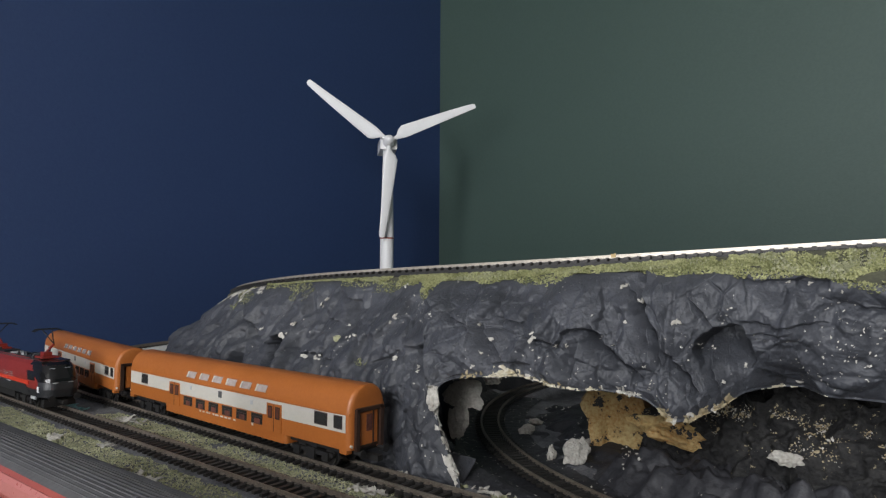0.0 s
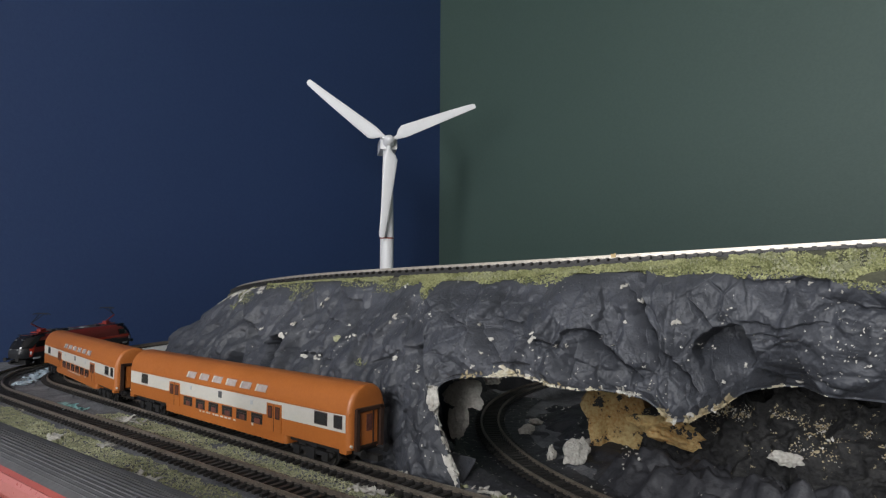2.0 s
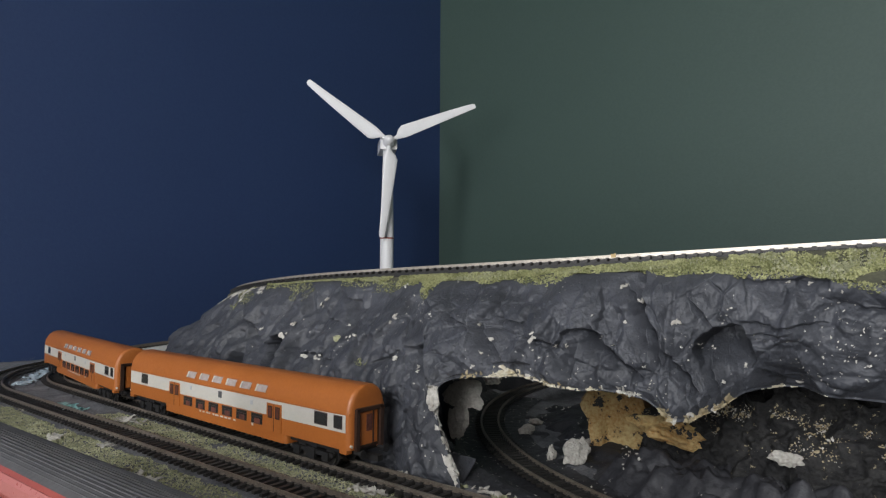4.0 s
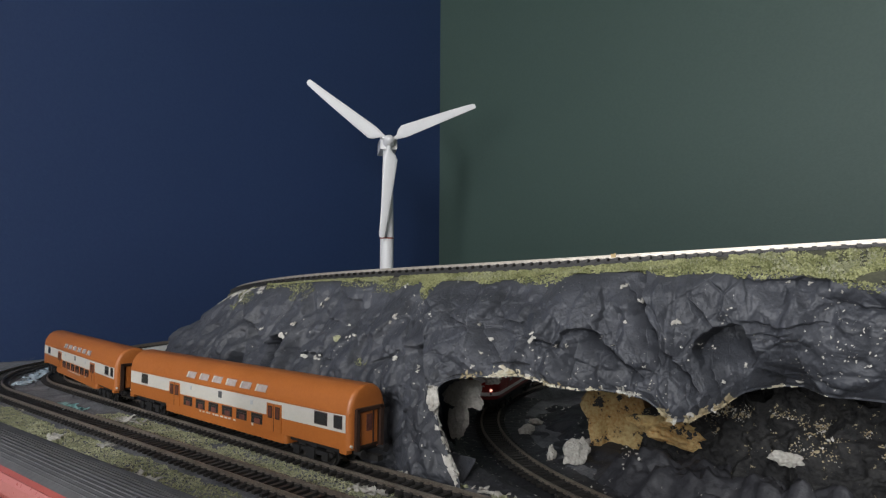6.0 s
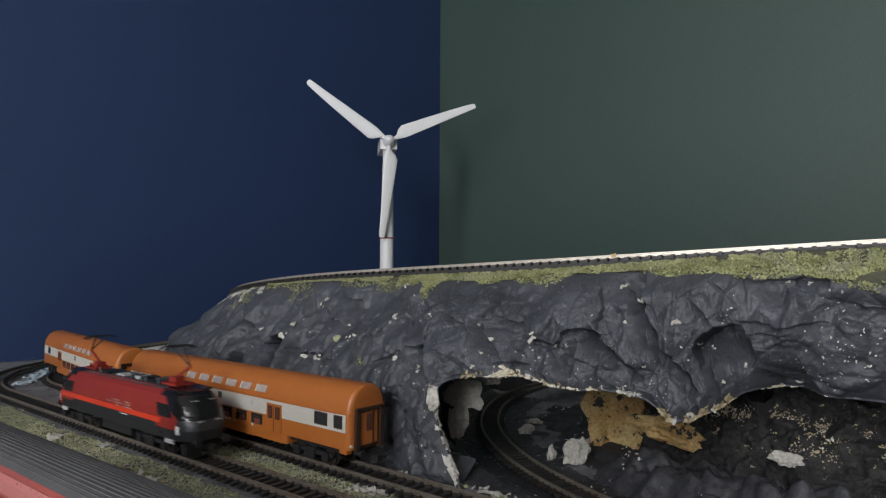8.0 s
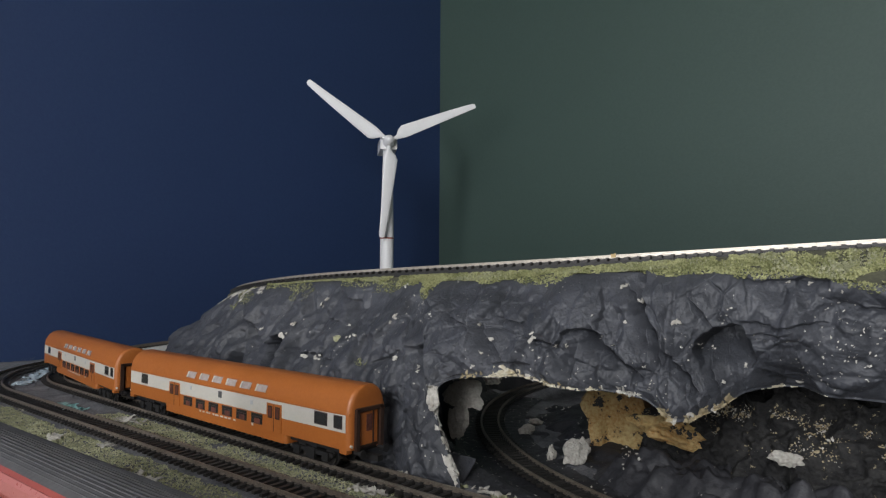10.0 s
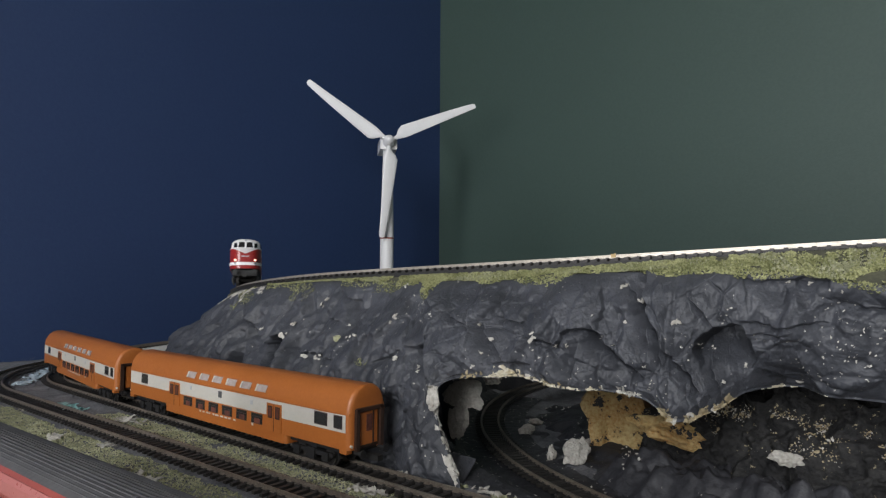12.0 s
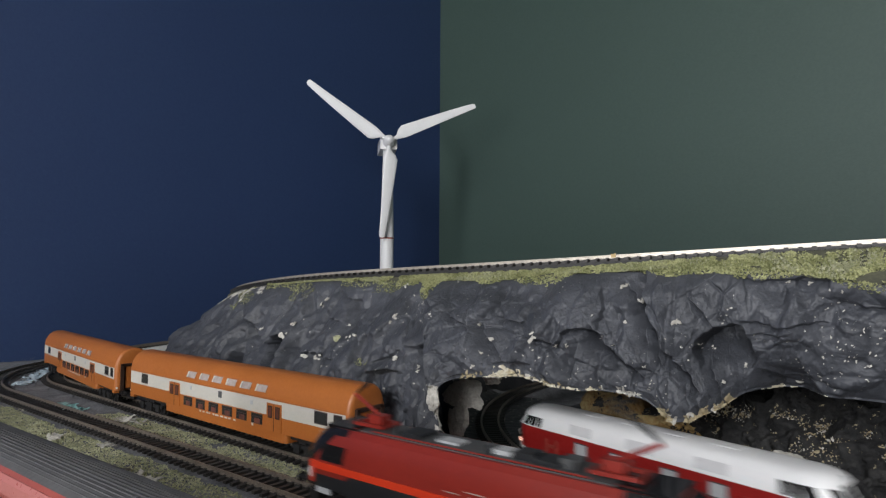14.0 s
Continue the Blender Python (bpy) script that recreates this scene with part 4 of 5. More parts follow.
def electric_locomotive():
    root = new("electric_locomotive", None)
    H = ELECTRIC
    part("skirt", H.shell(0.0120, 0.0190), DARKGREY, root, "anthracite lower skirt", smooth=True)
    part("body", H.shell(0.0190, 0.0400), SIGNAL, root, "signal red body", smooth=True)
    part("roof", H.shell(0.0400, 0.0425, 0.0001), SIGNAL, root, smooth=True)
    part("roof_deck", bm_box(-0.080, 0.080, -0.0105, 0.0105, 0.0422, 0.0431), MIDGREY, root, "grey recessed roof deck")
    for face in "lr":
        part("grey_swoosh", H.patch(face, -0.0760, 0.0760, 0.0150, 0.0225, 0.0004, k=30, slant=(0.012, -0.012)), DARKGREY, root, "anthracite band with slanted ends")
        part("panel_line", H.patch(face, -0.0700, 0.0700, 0.0226, 0.0230, 0.0006, k=20, m=1), SIGNAL, root)
        part("bright_stripe", H.patch(face, -0.0740, 0.0930, 0.0218, 0.0252, 0.0007, k=30, m=2), STRIPE, root, "bright red waist stripe")
        part("bright_stripe", H.patch(face, 0.0930, 0.0965, 0.0140, 0.0252, 0.0007, k=3, m=5, slant=(-0.003, 0)) if face == "l" else H.patch(face, -0.0965, -0.0930, 0.0140, 0.0252, 0.0007, k=3, m=5, slant=(0, 0.003)), STRIPE, root)
        for s in (-1, 1):
            x0, x1 = sorted((s * 0.0710, s * 0.0880))
            part("cab_side_window", H.patch(face, x0, x1, 0.0265, 0.0348, 0.0004, slant=(-s * 0.002, -s * 0.003)), SCREEN, root)
            x0, x1 = sorted((s * 0.0800, s * 0.0905))
            part("step_plate", H.patch(face, x0, x1, 0.0098, 0.0125, 0.0005, slant=(0, 0)), GREYP, root)
        rnd = random.Random(11)
        for z, n in ((0.0290, 2), (0.0272, 3), (0.0254, 2)):
            x = -0.034 + rnd.uniform(0, 0.006)
            for _ in range(n):
                w = rnd.uniform(0.006, 0.014)
                part("lettering_bar", H.patch(face, x, x + w, z, z + 0.0004, 0.0003, inner=0, m=1), PALEGLASS, root)
                x += w + rnd.uniform(0.003, 0.008)
        part("data_bar", H.patch(face, -0.028, -0.016, 0.0205, 0.0211, 0.0007, inner=0, m=1), GREYP, root)
    for face, s in (("f", 1), ("b", -1)):
        part("windscreen", H.patch(face, -0.0140, 0.0140, 0.0255, 0.0395, 0.0004, k=14, m=5, slant=(0.002, -0.002)), SCREEN, root, "black wraparound windscreen")
        part("nose_panel", H.patch(face, -0.0140, 0.0140, 0.0125, 0.0254, 0.0004, k=14, m=4), DARKGREY, root, "grey nose panel")
        for side in "lr":
            a, b = (0.0950, 0.1064) if s > 0 else (-0.1064, -0.0950)
            part("nose_corner", H.patch(side, a, b, 0.0125, 0.0256, 0.0005, k=8, m=4, slant=(-s * 0.001, -s * 0.001)), DARKGREY, root, "grey nose corner")
            a, b = (0.0940, 0.1045) if s > 0 else (-0.1045, -0.0940)
            lean = (-0.0170, -0.0108) if s > 0 else (0.0108, 0.0170)
            part("screen_corner", H.patch(side, a, b, 0.0256, 0.0400, 0.0005, k=8, m=5, slant=lean), SCREEN, root, "black corner of the windscreen")
            a, b = sorted((s * 0.0700, s * 0.0888))
            part("cab_roof_edge", H.patch(side, a, b, 0.0398, 0.0425, 0.0005, k=8, m=3), SCREEN, root)
        part("cab_roof", bm_box(*sorted((s * 0.0660, s * 0.0885)), -0.0118, 0.0118, 0.0418, 0.0434), SCREEN, root, "black cab roof", bevel=0.0006)
        part("roof_visor", H.patch(face, -0.0125, 0.0125, 0.0396, 0.0423, 0.0005, k=10, m=3), SCREEN, root)
        for q in (-1, 1):
            x0, x1 = sorted((s * 0.0942, s * 0.0962))
            part("headlamp", H.patch("l" if q > 0 else "r", x0, x1, 0.0165, 0.0218, 0.0009, k=3), WHITEP, root, "white headlamp strip")
            a, b = sorted((q * 0.0040, q * 0.0085))
            part("handrail", H.patch(face, a, b, 0.0246, 0.0250, 0.0014, inner=0.0008, m=1), GREYP, root)
            part("wiper_rail", H.patch(face, a, b, 0.0370, 0.0373, 0.0012, inner=0.0006, m=1), GREYP, root)
            part("buffer", bm_tube((s * 0.1020, q * 0.0100, 0.0118), (s * 0.1098, q * 0.0100, 0.0118), 0.0013, 8, bm_tube((s * 0.1094, q * 0.0100, 0.0118), (s * 0.1106, q * 0.0100, 0.0118), 0.0028, 12)), BLACK, root)
        part("snow_plough", bm_box(*sorted((s * 0.094, s * 0.1000)), -0.0130, 0.0130, 0.0030, 0.0095), BLACK, root, bevel=0.0008)
        part("coupler", bm_box(*sorted((s * 0.098, s * 0.1125)), -0.002, 0.002, 0.0065, 0.0095), BLACK, root)
    part("transformer", bm_box(-0.024, 0.024, -0.0125, 0.0125, 0.0040, 0.0122), BLACK, root, bevel=0.001)
    for x in (-0.0570, 0.0570):
        bogie(root, x, base=0.034, half=0.0130)
    pantograph(root, -0.0640, False)
    pantograph(root, 0.0640, True)
    # roof gear: insulators, boxes and the busbar along the roof edge
    for x, w, d, h, m in ((-0.045, 0.004, 0.004, 0.004, MIDGREY), (-0.036, 0.006, 0.006, 0.002, DARKGREY), (-0.024, 0.005, 0.005, 0.003, DARKGREY), (-0.013, 0.004, 0.004, 0.002, GREYP),
                          (0.016, 0.006, 0.004, 0.0012, GREYP), (0.036, 0.006, 0.007, 0.002, DARKGREY)):
        part("roof_box", bm_box(x - w, x + w, -d, d, 0.0430, 0.0430 + h), m, root, bevel=0.0004)
    for x in (-0.048, -0.030, -0.008, 0.046):
        part("insulator", bm_tube((x, 0.006, 0.0430), (x, 0.006, 0.0472), 0.0013, 10, None, 0.0008), DARKGREY, root)
    part("roof_busbar", bm_tube((-0.056, 0.0112, 0.0440), (0.056, 0.0112, 0.0440), 0.0004, 6), SIGNAL, root)
    return root


electric = electric_locomotive()
tagged(electric, "signal red electric locomotive with two raised pantographs", "locomotive")


# ---- parked red coach ----
RED_COACH = Hull([(0.0110, 0.150, 0.0158, 0.003, 0.003), (0.0350, 0.150, 0.0160, 0.003, 0.003), (0.0395, 0.150, 0.0152, 0.003, 0.003),
                  (0.0425, 0.150, 0.0132, 0.003, 0.003), (0.0440, 0.150, 0.0105, 0.003, 0.003), (0.0450, 0.150, 0.0070, 0.003, 0.003), (0.0455, 0.150, 0.003, 0.002, 0.002)])


def red_coach():
    root = new("passenger_coach", None)
    H = RED_COACH
    part("body", H.shell(0.0110, 0.0425), COACHRED, root, "glossy red coach body", smooth=True)
    part("roof", H.shell(0.0425, 0.0455, 0.0002), ROOFGREY, root, "dark grey ribbed roof", smooth=True)
    for k in range(13):
        y = -0.0108 + k * 0.0018
        z = 0.0456 - 0.0021 * (y / 0.0108) ** 2
        part("roof_rib", bm_box(-0.149, 0.149, y - 0.0003, y + 0.0003, z - 0.001, z + 0.0005), ROOFGREY, root)
    for face in "lr":
        # reflected daylight on the glossy shoulder, painted as a pink strip
        part("sheen_band", H.patch(face, -0.1495, 0.1495, 0.0345, 0.0408, 0.0004, k=30, m=3), PINK, root, "pink band above the windows, painted as a glossy reflection")
        for k in range(11):
            x = -0.130 + k * 0.0245
            window(root, H, face, x, x + 0.016, 0.0235, 0.0325, DARKGLASS, BLACK)
    part("underframe", bm_box(-0.145, 0.145, -0.012, 0.012, 0.008, 0.0112), BLACK, root)
    for x in (-0.11, 0.11):
        bogie(root, x)
    return root


parked = red_coach()
tagged(parked, "glossy red passenger coach with dark ribbed roof, parked in front", "train coach")
PARK = Vector((0.588, 0.809, 0)) * 0.105 + Vector((0.807, -0.590, 0)) * -0.235
parked.matrix_basis = pose(PARK.x, PARK.y, 0, 0, 0, -36.2)
PARK_PATH = Path((PARK.x, PARK.y), 143.8, 0.6, 0.3, 1.0, lambda s: 0.0)
track(PARK_PATH, (-0.38, 0.3), (-0.20, 0.30), OLDRAIL, "front storage track under the red coach")


joint, joint_h = UPPER_PATH.at(0.2865)
joiner = part("rail_joiner", bm_box(-0.0017, 0.0017, 0.0080, 0.0097, -0.0020, 0.0007, bm_box(-0.0017, -0.0008, 0.0082, 0.0095, 0.0005, 0.0013)), BRASS, m=pose(joint.x, joint.y, joint.z, 0, 0, math.degrees(joint_h)))
tagged(joiner, "small brass rail joiner clipped to the upper rail", "rail joiner")


# ---- wind turbine ----
def wind_turbine():
    root = new("wind_turbine", None)
    hub_z, base_z = 0.4565, GROUND_Z

    def ring(z, r, n=32):
        return [Vector((r * math.cos(a * 2 * math.pi / n), r * math.sin(a * 2 * math.pi / n), z)) for a in range(n)]
    zs = ((base_z, 0.0164), (0.2228, 0.0161), (0.2232, 0.0166), (0.2510, 0.0159), (0.35, 0.0136), (hub_z - 0.013, 0.0113))
    part("tower", bm_loft([ring(z, r) for z, r in zs]), TURBINE, root, "tapered white tower", smooth=True)
    part("tower_band", bm_loft([ring(z, r) for z, r in ((0.2245, 0.0164), (0.2245, 0.0169), (0.2278, 0.0168), (0.2278, 0.0163))], caps=False), REDPRINT, root, "thin brown-red print band")
    part("foot_plate", bm_loft([ring(base_z - 0.003, 0.030), ring(base_z + 0.003, 0.030), ring(base_z + 0.006, 0.018)]), TURBINE, root)
    part("nacelle", bm_box(-0.0200, 0.0200, -0.022, 0.060, hub_z - 0.0175, hub_z + 0.011), TURBINE, root, bevel=0.003)
    part("hub", bm_loft([[Vector((r * math.cos(a * math.pi / 12), y, hub_z + r * math.sin(a * math.pi / 12))) for a in range(24)]
                         for y, r in ((-0.021, 0.0147), (-0.033, 0.0142), (-0.044, 0.0109), (-0.050, 0.0055), (-0.0525, 0.0016))]), TURBINE, root, smooth=True)
    for ang in (146.6, 25.8, -93.0):
        rings = []
        for d, chord, thick, shift in ((0.008, 0.009, 0.009, 0.0), (0.020, 0.010, 0.008, 0.0), (0.031, 0.024, 0.006, 0.005), (0.042, 0.031, 0.005, 0.007), (0.10, 0.026, 0.0045, 0.004),
                                       (0.16, 0.020, 0.0035, 0.001), (0.205, 0.0148, 0.003, -0.002), (0.217, 0.0130, 0.0024, -0.003), (0.2205, 0.008, 0.0015, -0.003)):
            rings.append([1.050 * Vector((d, chord / 2 * math.cos(a * math.pi / 8) + shift, thick / 2 * math.sin(a * math.pi / 8))) for a in range(16)])
        bm = bm_loft(rings)
        turn = Matrix.Translation((0, -0.033, hub_z)) @ Matrix.Rotation(-radians(ang), 4, "Y") @ Matrix.Rotation(radians(90), 4, "X") @ Matrix.Rotation(radians(-12), 4, "X")
        bmesh.ops.transform(bm, matrix=turn, verts=bm.verts)
        part("rotor_blade", bm, TURBINE, root, smooth=True)
    return root


turbine = wind_turbine()
tagged(turbine, "white plastic model wind turbine with three blades, standing still", "wind turbine")
turbine.matrix_basis = pose(-0.1352, 1.42, 0, 0, 0, 11)


# ---- roadbeds ----
def roadbed(path, s0, s1, half, z0, z1, material, label, step=0.015):
    bm = sweep(path, s0, s1, 0, ((-half, z0), (half, z0), (half, z1), (-half, z1)), step)
    tagged(part("roadbed", bm, material), label, "roadbed", kind="structure")


roadbed(UPPER_PATH, -0.85, 2.2, 0.0135, -0.0085, -0.0046, BLACK, "dark roadbed strip under the upper track")
roadbed(UPPER_PATH, -0.85, -0.22, 0.022, -0.018, -0.0087, WOOD, "plywood strip carrying the climbing track")
roadbed(UPPER_PATH, 1.0, 2.2, 0.022, -0.018, -0.0087, WOOD, "plywood strip carrying the upper track")
roadbed(RED_PATH, 1.02, 3.05, 0.0210, -0.016, -0.0046, BOARD, "white foam strip under the rear track")
roadbed(TUNNEL_PATH, 0.45, 2.5, 0.0190, -0.0080, -0.0046, WOOD, "plywood strip under the hidden track")
for path, spots in ((UPPER_PATH, (-0.7, -0.5, -0.3, 1.25, 1.5, 1.75, 2.0)), (RED_PATH, (1.5, 1.8, 2.1, 2.4, 2.7))):
    for s in spots:
        c, h = path.at(s)
        low = ground_z(Vector((c.x, c.y, 0))) - 0.003
        post = part("support_post", bm_box(-0.008, 0.008, -0.010, 0.010, low, c.z - 0.012), WOOD, m=pose(c.x, c.y, 0, 0, 0, math.degrees(h)))
        tagged(post, "small wooden post under a raised track", "post", kind="structure", group="track supports")


# ---- inside the tunnel ----
TC = TUNNEL_PATH.o + Vector((math.cos(TUNNEL_PATH.h), math.sin(TUNNEL_PATH.h))) * TUNNEL_PATH.s0 + Vector((math.sin(TUNNEL_PATH.h), -math.cos(TUNNEL_PATH.h))) * TUNNEL_PATH.r
PIT = -0.0308


def grid_mesh(name, nu, nv, point, material, parent, label=""):
    verts = [point(i / nu, j / nv) for i in range(nu + 1) for j in range(nv + 1)]
    faces = [(i * (nv + 1) + j, (i + 1) * (nv + 1) + j, (i + 1) * (nv + 1) + j + 1, i * (nv + 1) + j + 1) for i in range(nu) for j in range(nv)]
    ob = new(name, mesh(name, verts, faces, material, True))
    ob.parent = parent
    if label:
        ob["label"] = label
    return ob


def outer_wall(a, b):
    c, h = TUNNEL_PATH.at(0.02 + 1.05 * a)
    left = Vector((-math.sin(h), math.cos(h), 0))
    p = c + left * (0.042 + 0.010 * b)
    p.z = PIT - 0.003 + 0.105 * b
    return p + left * (crumple(p, 0.04, 0.014) + rough(p, 80, 0.002))


# unseen sheet above the lip, added to block light from behind
def tunnel_shade_roof(a, b):
    lo, hi = 7.6, len(CLIFF) - 1.001
    f = lo + (hi - lo) * a
    k = int(f)
    e = Vector(CLIFF[k][1]).lerp(Vector(CLIFF[k + 1][1]), f - k) if k > 7 else Vector(CLIFF[8][1])
    p = e + Vector((0.5736, 0.8192, 0)) * (0.004 + 0.62 * b)
    p.z = e.z + 0.010 + 0.012 * ease(b, 0, 0.1)
    p.z += crumple(p, 0.05, 0.012)
    return p


def polar(theta, r, z):
    return Vector((TC.x + r * math.cos(radians(theta)), TC.y + r * math.sin(radians(theta)), z))


def bank(a, b):
    """Dark rocks inside the curve: a low floor in the tunnel, boulders further along."""
    th = 160 + 105 * a
    r = 0.372 - 0.075 * b
    right = ease(th, 199, 207)
    p = polar(th, r, 0)
    ridge = 0.031 * ease(b, 0.03, 0.42) - 0.012 * ease(b, 0.55, 0.8)
    ridge -= 0.022 * ease(th, 227, 233)
    floor = 0.010 * ease(b, 0.2, 0.9)
    lump = crumple(p, 0.030, 0.024, 0.004) + crumple(p + Vector((2, 0, 5)), 0.013, 0.013, 0.002) + crumple(p + Vector((6, 0, 5)), 0.006, 0.004) + rough(p, 90, 0.002)
    p.z = PIT - 0.001 + floor * (1 - right) + ridge * right + lump * (0.25 + 0.75 * right) * ease(b, 0, 0.12)
    return p


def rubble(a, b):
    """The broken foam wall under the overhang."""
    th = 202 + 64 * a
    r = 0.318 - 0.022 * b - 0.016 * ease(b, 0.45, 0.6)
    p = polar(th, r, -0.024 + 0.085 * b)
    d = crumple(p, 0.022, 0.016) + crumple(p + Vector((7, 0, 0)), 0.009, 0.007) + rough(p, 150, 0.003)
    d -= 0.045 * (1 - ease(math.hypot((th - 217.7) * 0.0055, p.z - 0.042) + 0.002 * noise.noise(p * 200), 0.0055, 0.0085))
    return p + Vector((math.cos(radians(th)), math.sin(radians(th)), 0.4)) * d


def pit_floor(a, b):
    p = polar(150 + 95 * a, 0.362 + 0.128 * b, 0)
    p.z = ground_z(p) + 0.0014 + rough(p, 130, 0.0012) - 0.006 * ease(b, 0.93, 1.0)
    return p


# tunnel surfaces use the rock colour with shade mixed in
grid_mesh("pit_floor", 240, 60, pit_floor, SHADEROCK, mountain, "dark gravel around the tunnel track")
grid_mesh("tunnel_wall", 150, 30, outer_wall, SHADEROCK, mountain)
grid_mesh("tunnel_shade_roof", 120, 60, tunnel_shade_roof, SHADEROCK, mountain)
grid_mesh("rock_bank", 220, 60, bank, SHADEROCK, mountain, "dark lumpy rocks beside the tunnel track")
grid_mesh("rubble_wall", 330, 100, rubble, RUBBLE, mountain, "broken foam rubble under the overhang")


def inner_floor(a, b):
    p = polar(120 + 95 * a, 0.310 - 0.21 * b, 0)
    p.z = ground_z(p) + 0.004 + 0.02 * b + 0.6 * crumple(p, 0.03, 0.02, 0.003) + rough(p, 90, 0.002)
    return p


grid_mesh("inner_floor", 120, 60, inner_floor, SHADEROCK, mountain, "dark rock floor behind the curve")


def inner_wall(a, b):
    p = polar(150 + 60 * a, 0.268, PIT + 0.11 * b)
    return polar(150 + 60 * a, 0.268 + crumple(p, 0.03, 0.022) + crumple(p, 0.012, 0.008), p.z)


grid_mesh("inner_wall", 120, 40, inner_wall, SHADEROCK, mountain)


def chunk(name, size, material, seed, squash=1.0, cuts=7):
    """An irregular torn lump."""
    bm = bmesh.new()
    bmesh.ops.create_icosphere(bm, subdivisions=4, radius=1.0)
    off = Vector((seed * 3.7, seed * 1.3, seed * 2.1))
    for v in bm.verts:
        d = 1 + crumple(v.co * 0.05 + off, 0.034, 0.75, 0.15) + 0.30 * noise.noise(v.co * 1.7 + off) + 0.12 * noise.noise(v.co * 6 + off)
        v.co = Vector((v.co.x * size[0], v.co.y * size[1], v.co.z * size[2] * squash)) * d
    return bm


def foam_block():
    bm = bm_box(-0.026, 0.026, -0.020, 0.020, -0.032, 0.062)
    bmesh.ops.subdivide_edges(bm, edges=bm.edges[:], cuts=18, use_grid_fill=True)
    for v in bm.verts:
        p = v.co.copy()
        taper = 1.0 - 0.12 * ease(-p.z, -0.01, 0.03) + 0.25 * noise.noise(Vector((p.z * 70, 1, 4)))
        v.co.x = v.co.x * taper + 0.006 * noise.noise(p * 60) + crumple(p, 0.02, 0.006)
        v.co.y += crumple(p + Vector((1, 0, 0)), 0.022, 0.016) + 0.003 * noise.noise(p * 120)
    return bm


foam = part("foam_block", foam_block(), FOAM, None, smooth=True, m=pose(0.158, 0.542, 0.002, 0, 0, -20))
tagged(foam, "torn block of yellow insulation foam inside the tunnel", "foam block")
ledge = part("foam_ledge", chunk("foam_ledge", (0.026, 0.011, 0.0095), FOAM, 5), FOAM, None, m=pose(0.168, 0.440, 0.010, 0, 8, -38))
tagged(ledge, "broken strip of yellow foam on the rubble", "foam block")
for seed, (x, y, z, sx, sy, sz, rz) in enumerate(((0.110, 0.492, -0.020, 0.010, 0.006, 0.011, 10), (0.092, 0.506, -0.026, 0.005, 0.003, 0.006, 60), (0.083, 0.590, -0.026, 0.008, 0.004, 0.005, 30),
                                                  (0.098, 0.630, -0.027, 0.007, 0.004, 0.003, 0), (0.133, 0.540, -0.024, 0.009, 0.004, 0.003, 20), (0.214, 0.374, 0.009, 0.009, 0.005, 0.0045, -30),
                                                  (0.140, 0.355, -0.028, 0.006, 0.004, 0.004, 40))):
    ob = part("plaster_lump", chunk("plaster_lump", (sx, sy, sz), PLASTER, seed + 1), PLASTER, None, m=pose(x, y, z, 0, 0, rz))
    tagged(ob, "crumpled grey-white lump of bare plaster lying beside the tunnel track", "plaster lump", group="loose plaster lumps")


# crumpled bare plaster torn open inside the tunnel mouth
for seed, (x, y, z, sx, sy, sz) in enumerate(((0.0165, 0.447, 0.0345, 0.0150, 0.0022, 0.0100), (0.013, 0.452, 0.014, 0.007, 0.002, 0.012), (0.036, 0.440, 0.047, 0.006, 0.003, 0.004), (-0.006, 0.374, 0.044, 0.004, 0.002, 0.006))):
    part("torn_plaster", chunk("torn_plaster", (sx, sy, sz), PLASTER, seed + 21), PLASTER, mountain, "crumpled bare plaster at the tunnel mouth", m=pose(x, y, z, 0, 0, -20))


# ---- small scraps on the rock face: bare plaster chips ----
def scraps(name, spots, material, label, seed, parent=None):
    rnd = random.Random(seed)
    verts, faces = [], []
    for p, n, size in spots:
        t = n.orthogonal().normalized()
        b = n.cross(t)
        k = rnd.randrange(5, 8)
        turn = rnd.uniform(0, 6.283)
        long = rnd.uniform(0.9, 2.0)
        base = len(verts)
        tilt = Vector((rnd.uniform(-1, 1), rnd.uniform(-1, 1), rnd.uniform(-1, 1))) * size * 0.6
        for i in range(k):
            a = i * 6.283 / k
            r = size * rnd.uniform(0.55, 1.2)
            ca, sa = math.cos(a) * r * long, math.sin(a) * r
            d = t * (ca * math.cos(turn) - sa * math.sin(turn)) + b * (ca * math.sin(turn) + sa * math.cos(turn))
            verts.append(p + d + n * 0.0002 + tilt * math.cos(a))
        verts.append(p + n * (size * 0.12 + 0.0003))
        for i in range(k):
            faces.append((base + i, base + (i + 1) % k, base + k))
    ob = new(name, mesh(name, verts, faces, material))
    if parent:
        ob.parent = parent
        ob["label"] = label
    else:
        tagged(ob, label, "debris", kind="stuff")
    return ob


def cliff_normal(i, j):
    a, b, c = CLIFF_VERTS[i * CLIFF_N + j], CLIFF_VERTS[(i + 1) * CLIFF_N + j], CLIFF_VERTS[i * CLIFF_N + j + 1]
    n = (b - a).cross(c - a).normalized()
    return n if n.y < 0 or n.z > 0.8 else -n


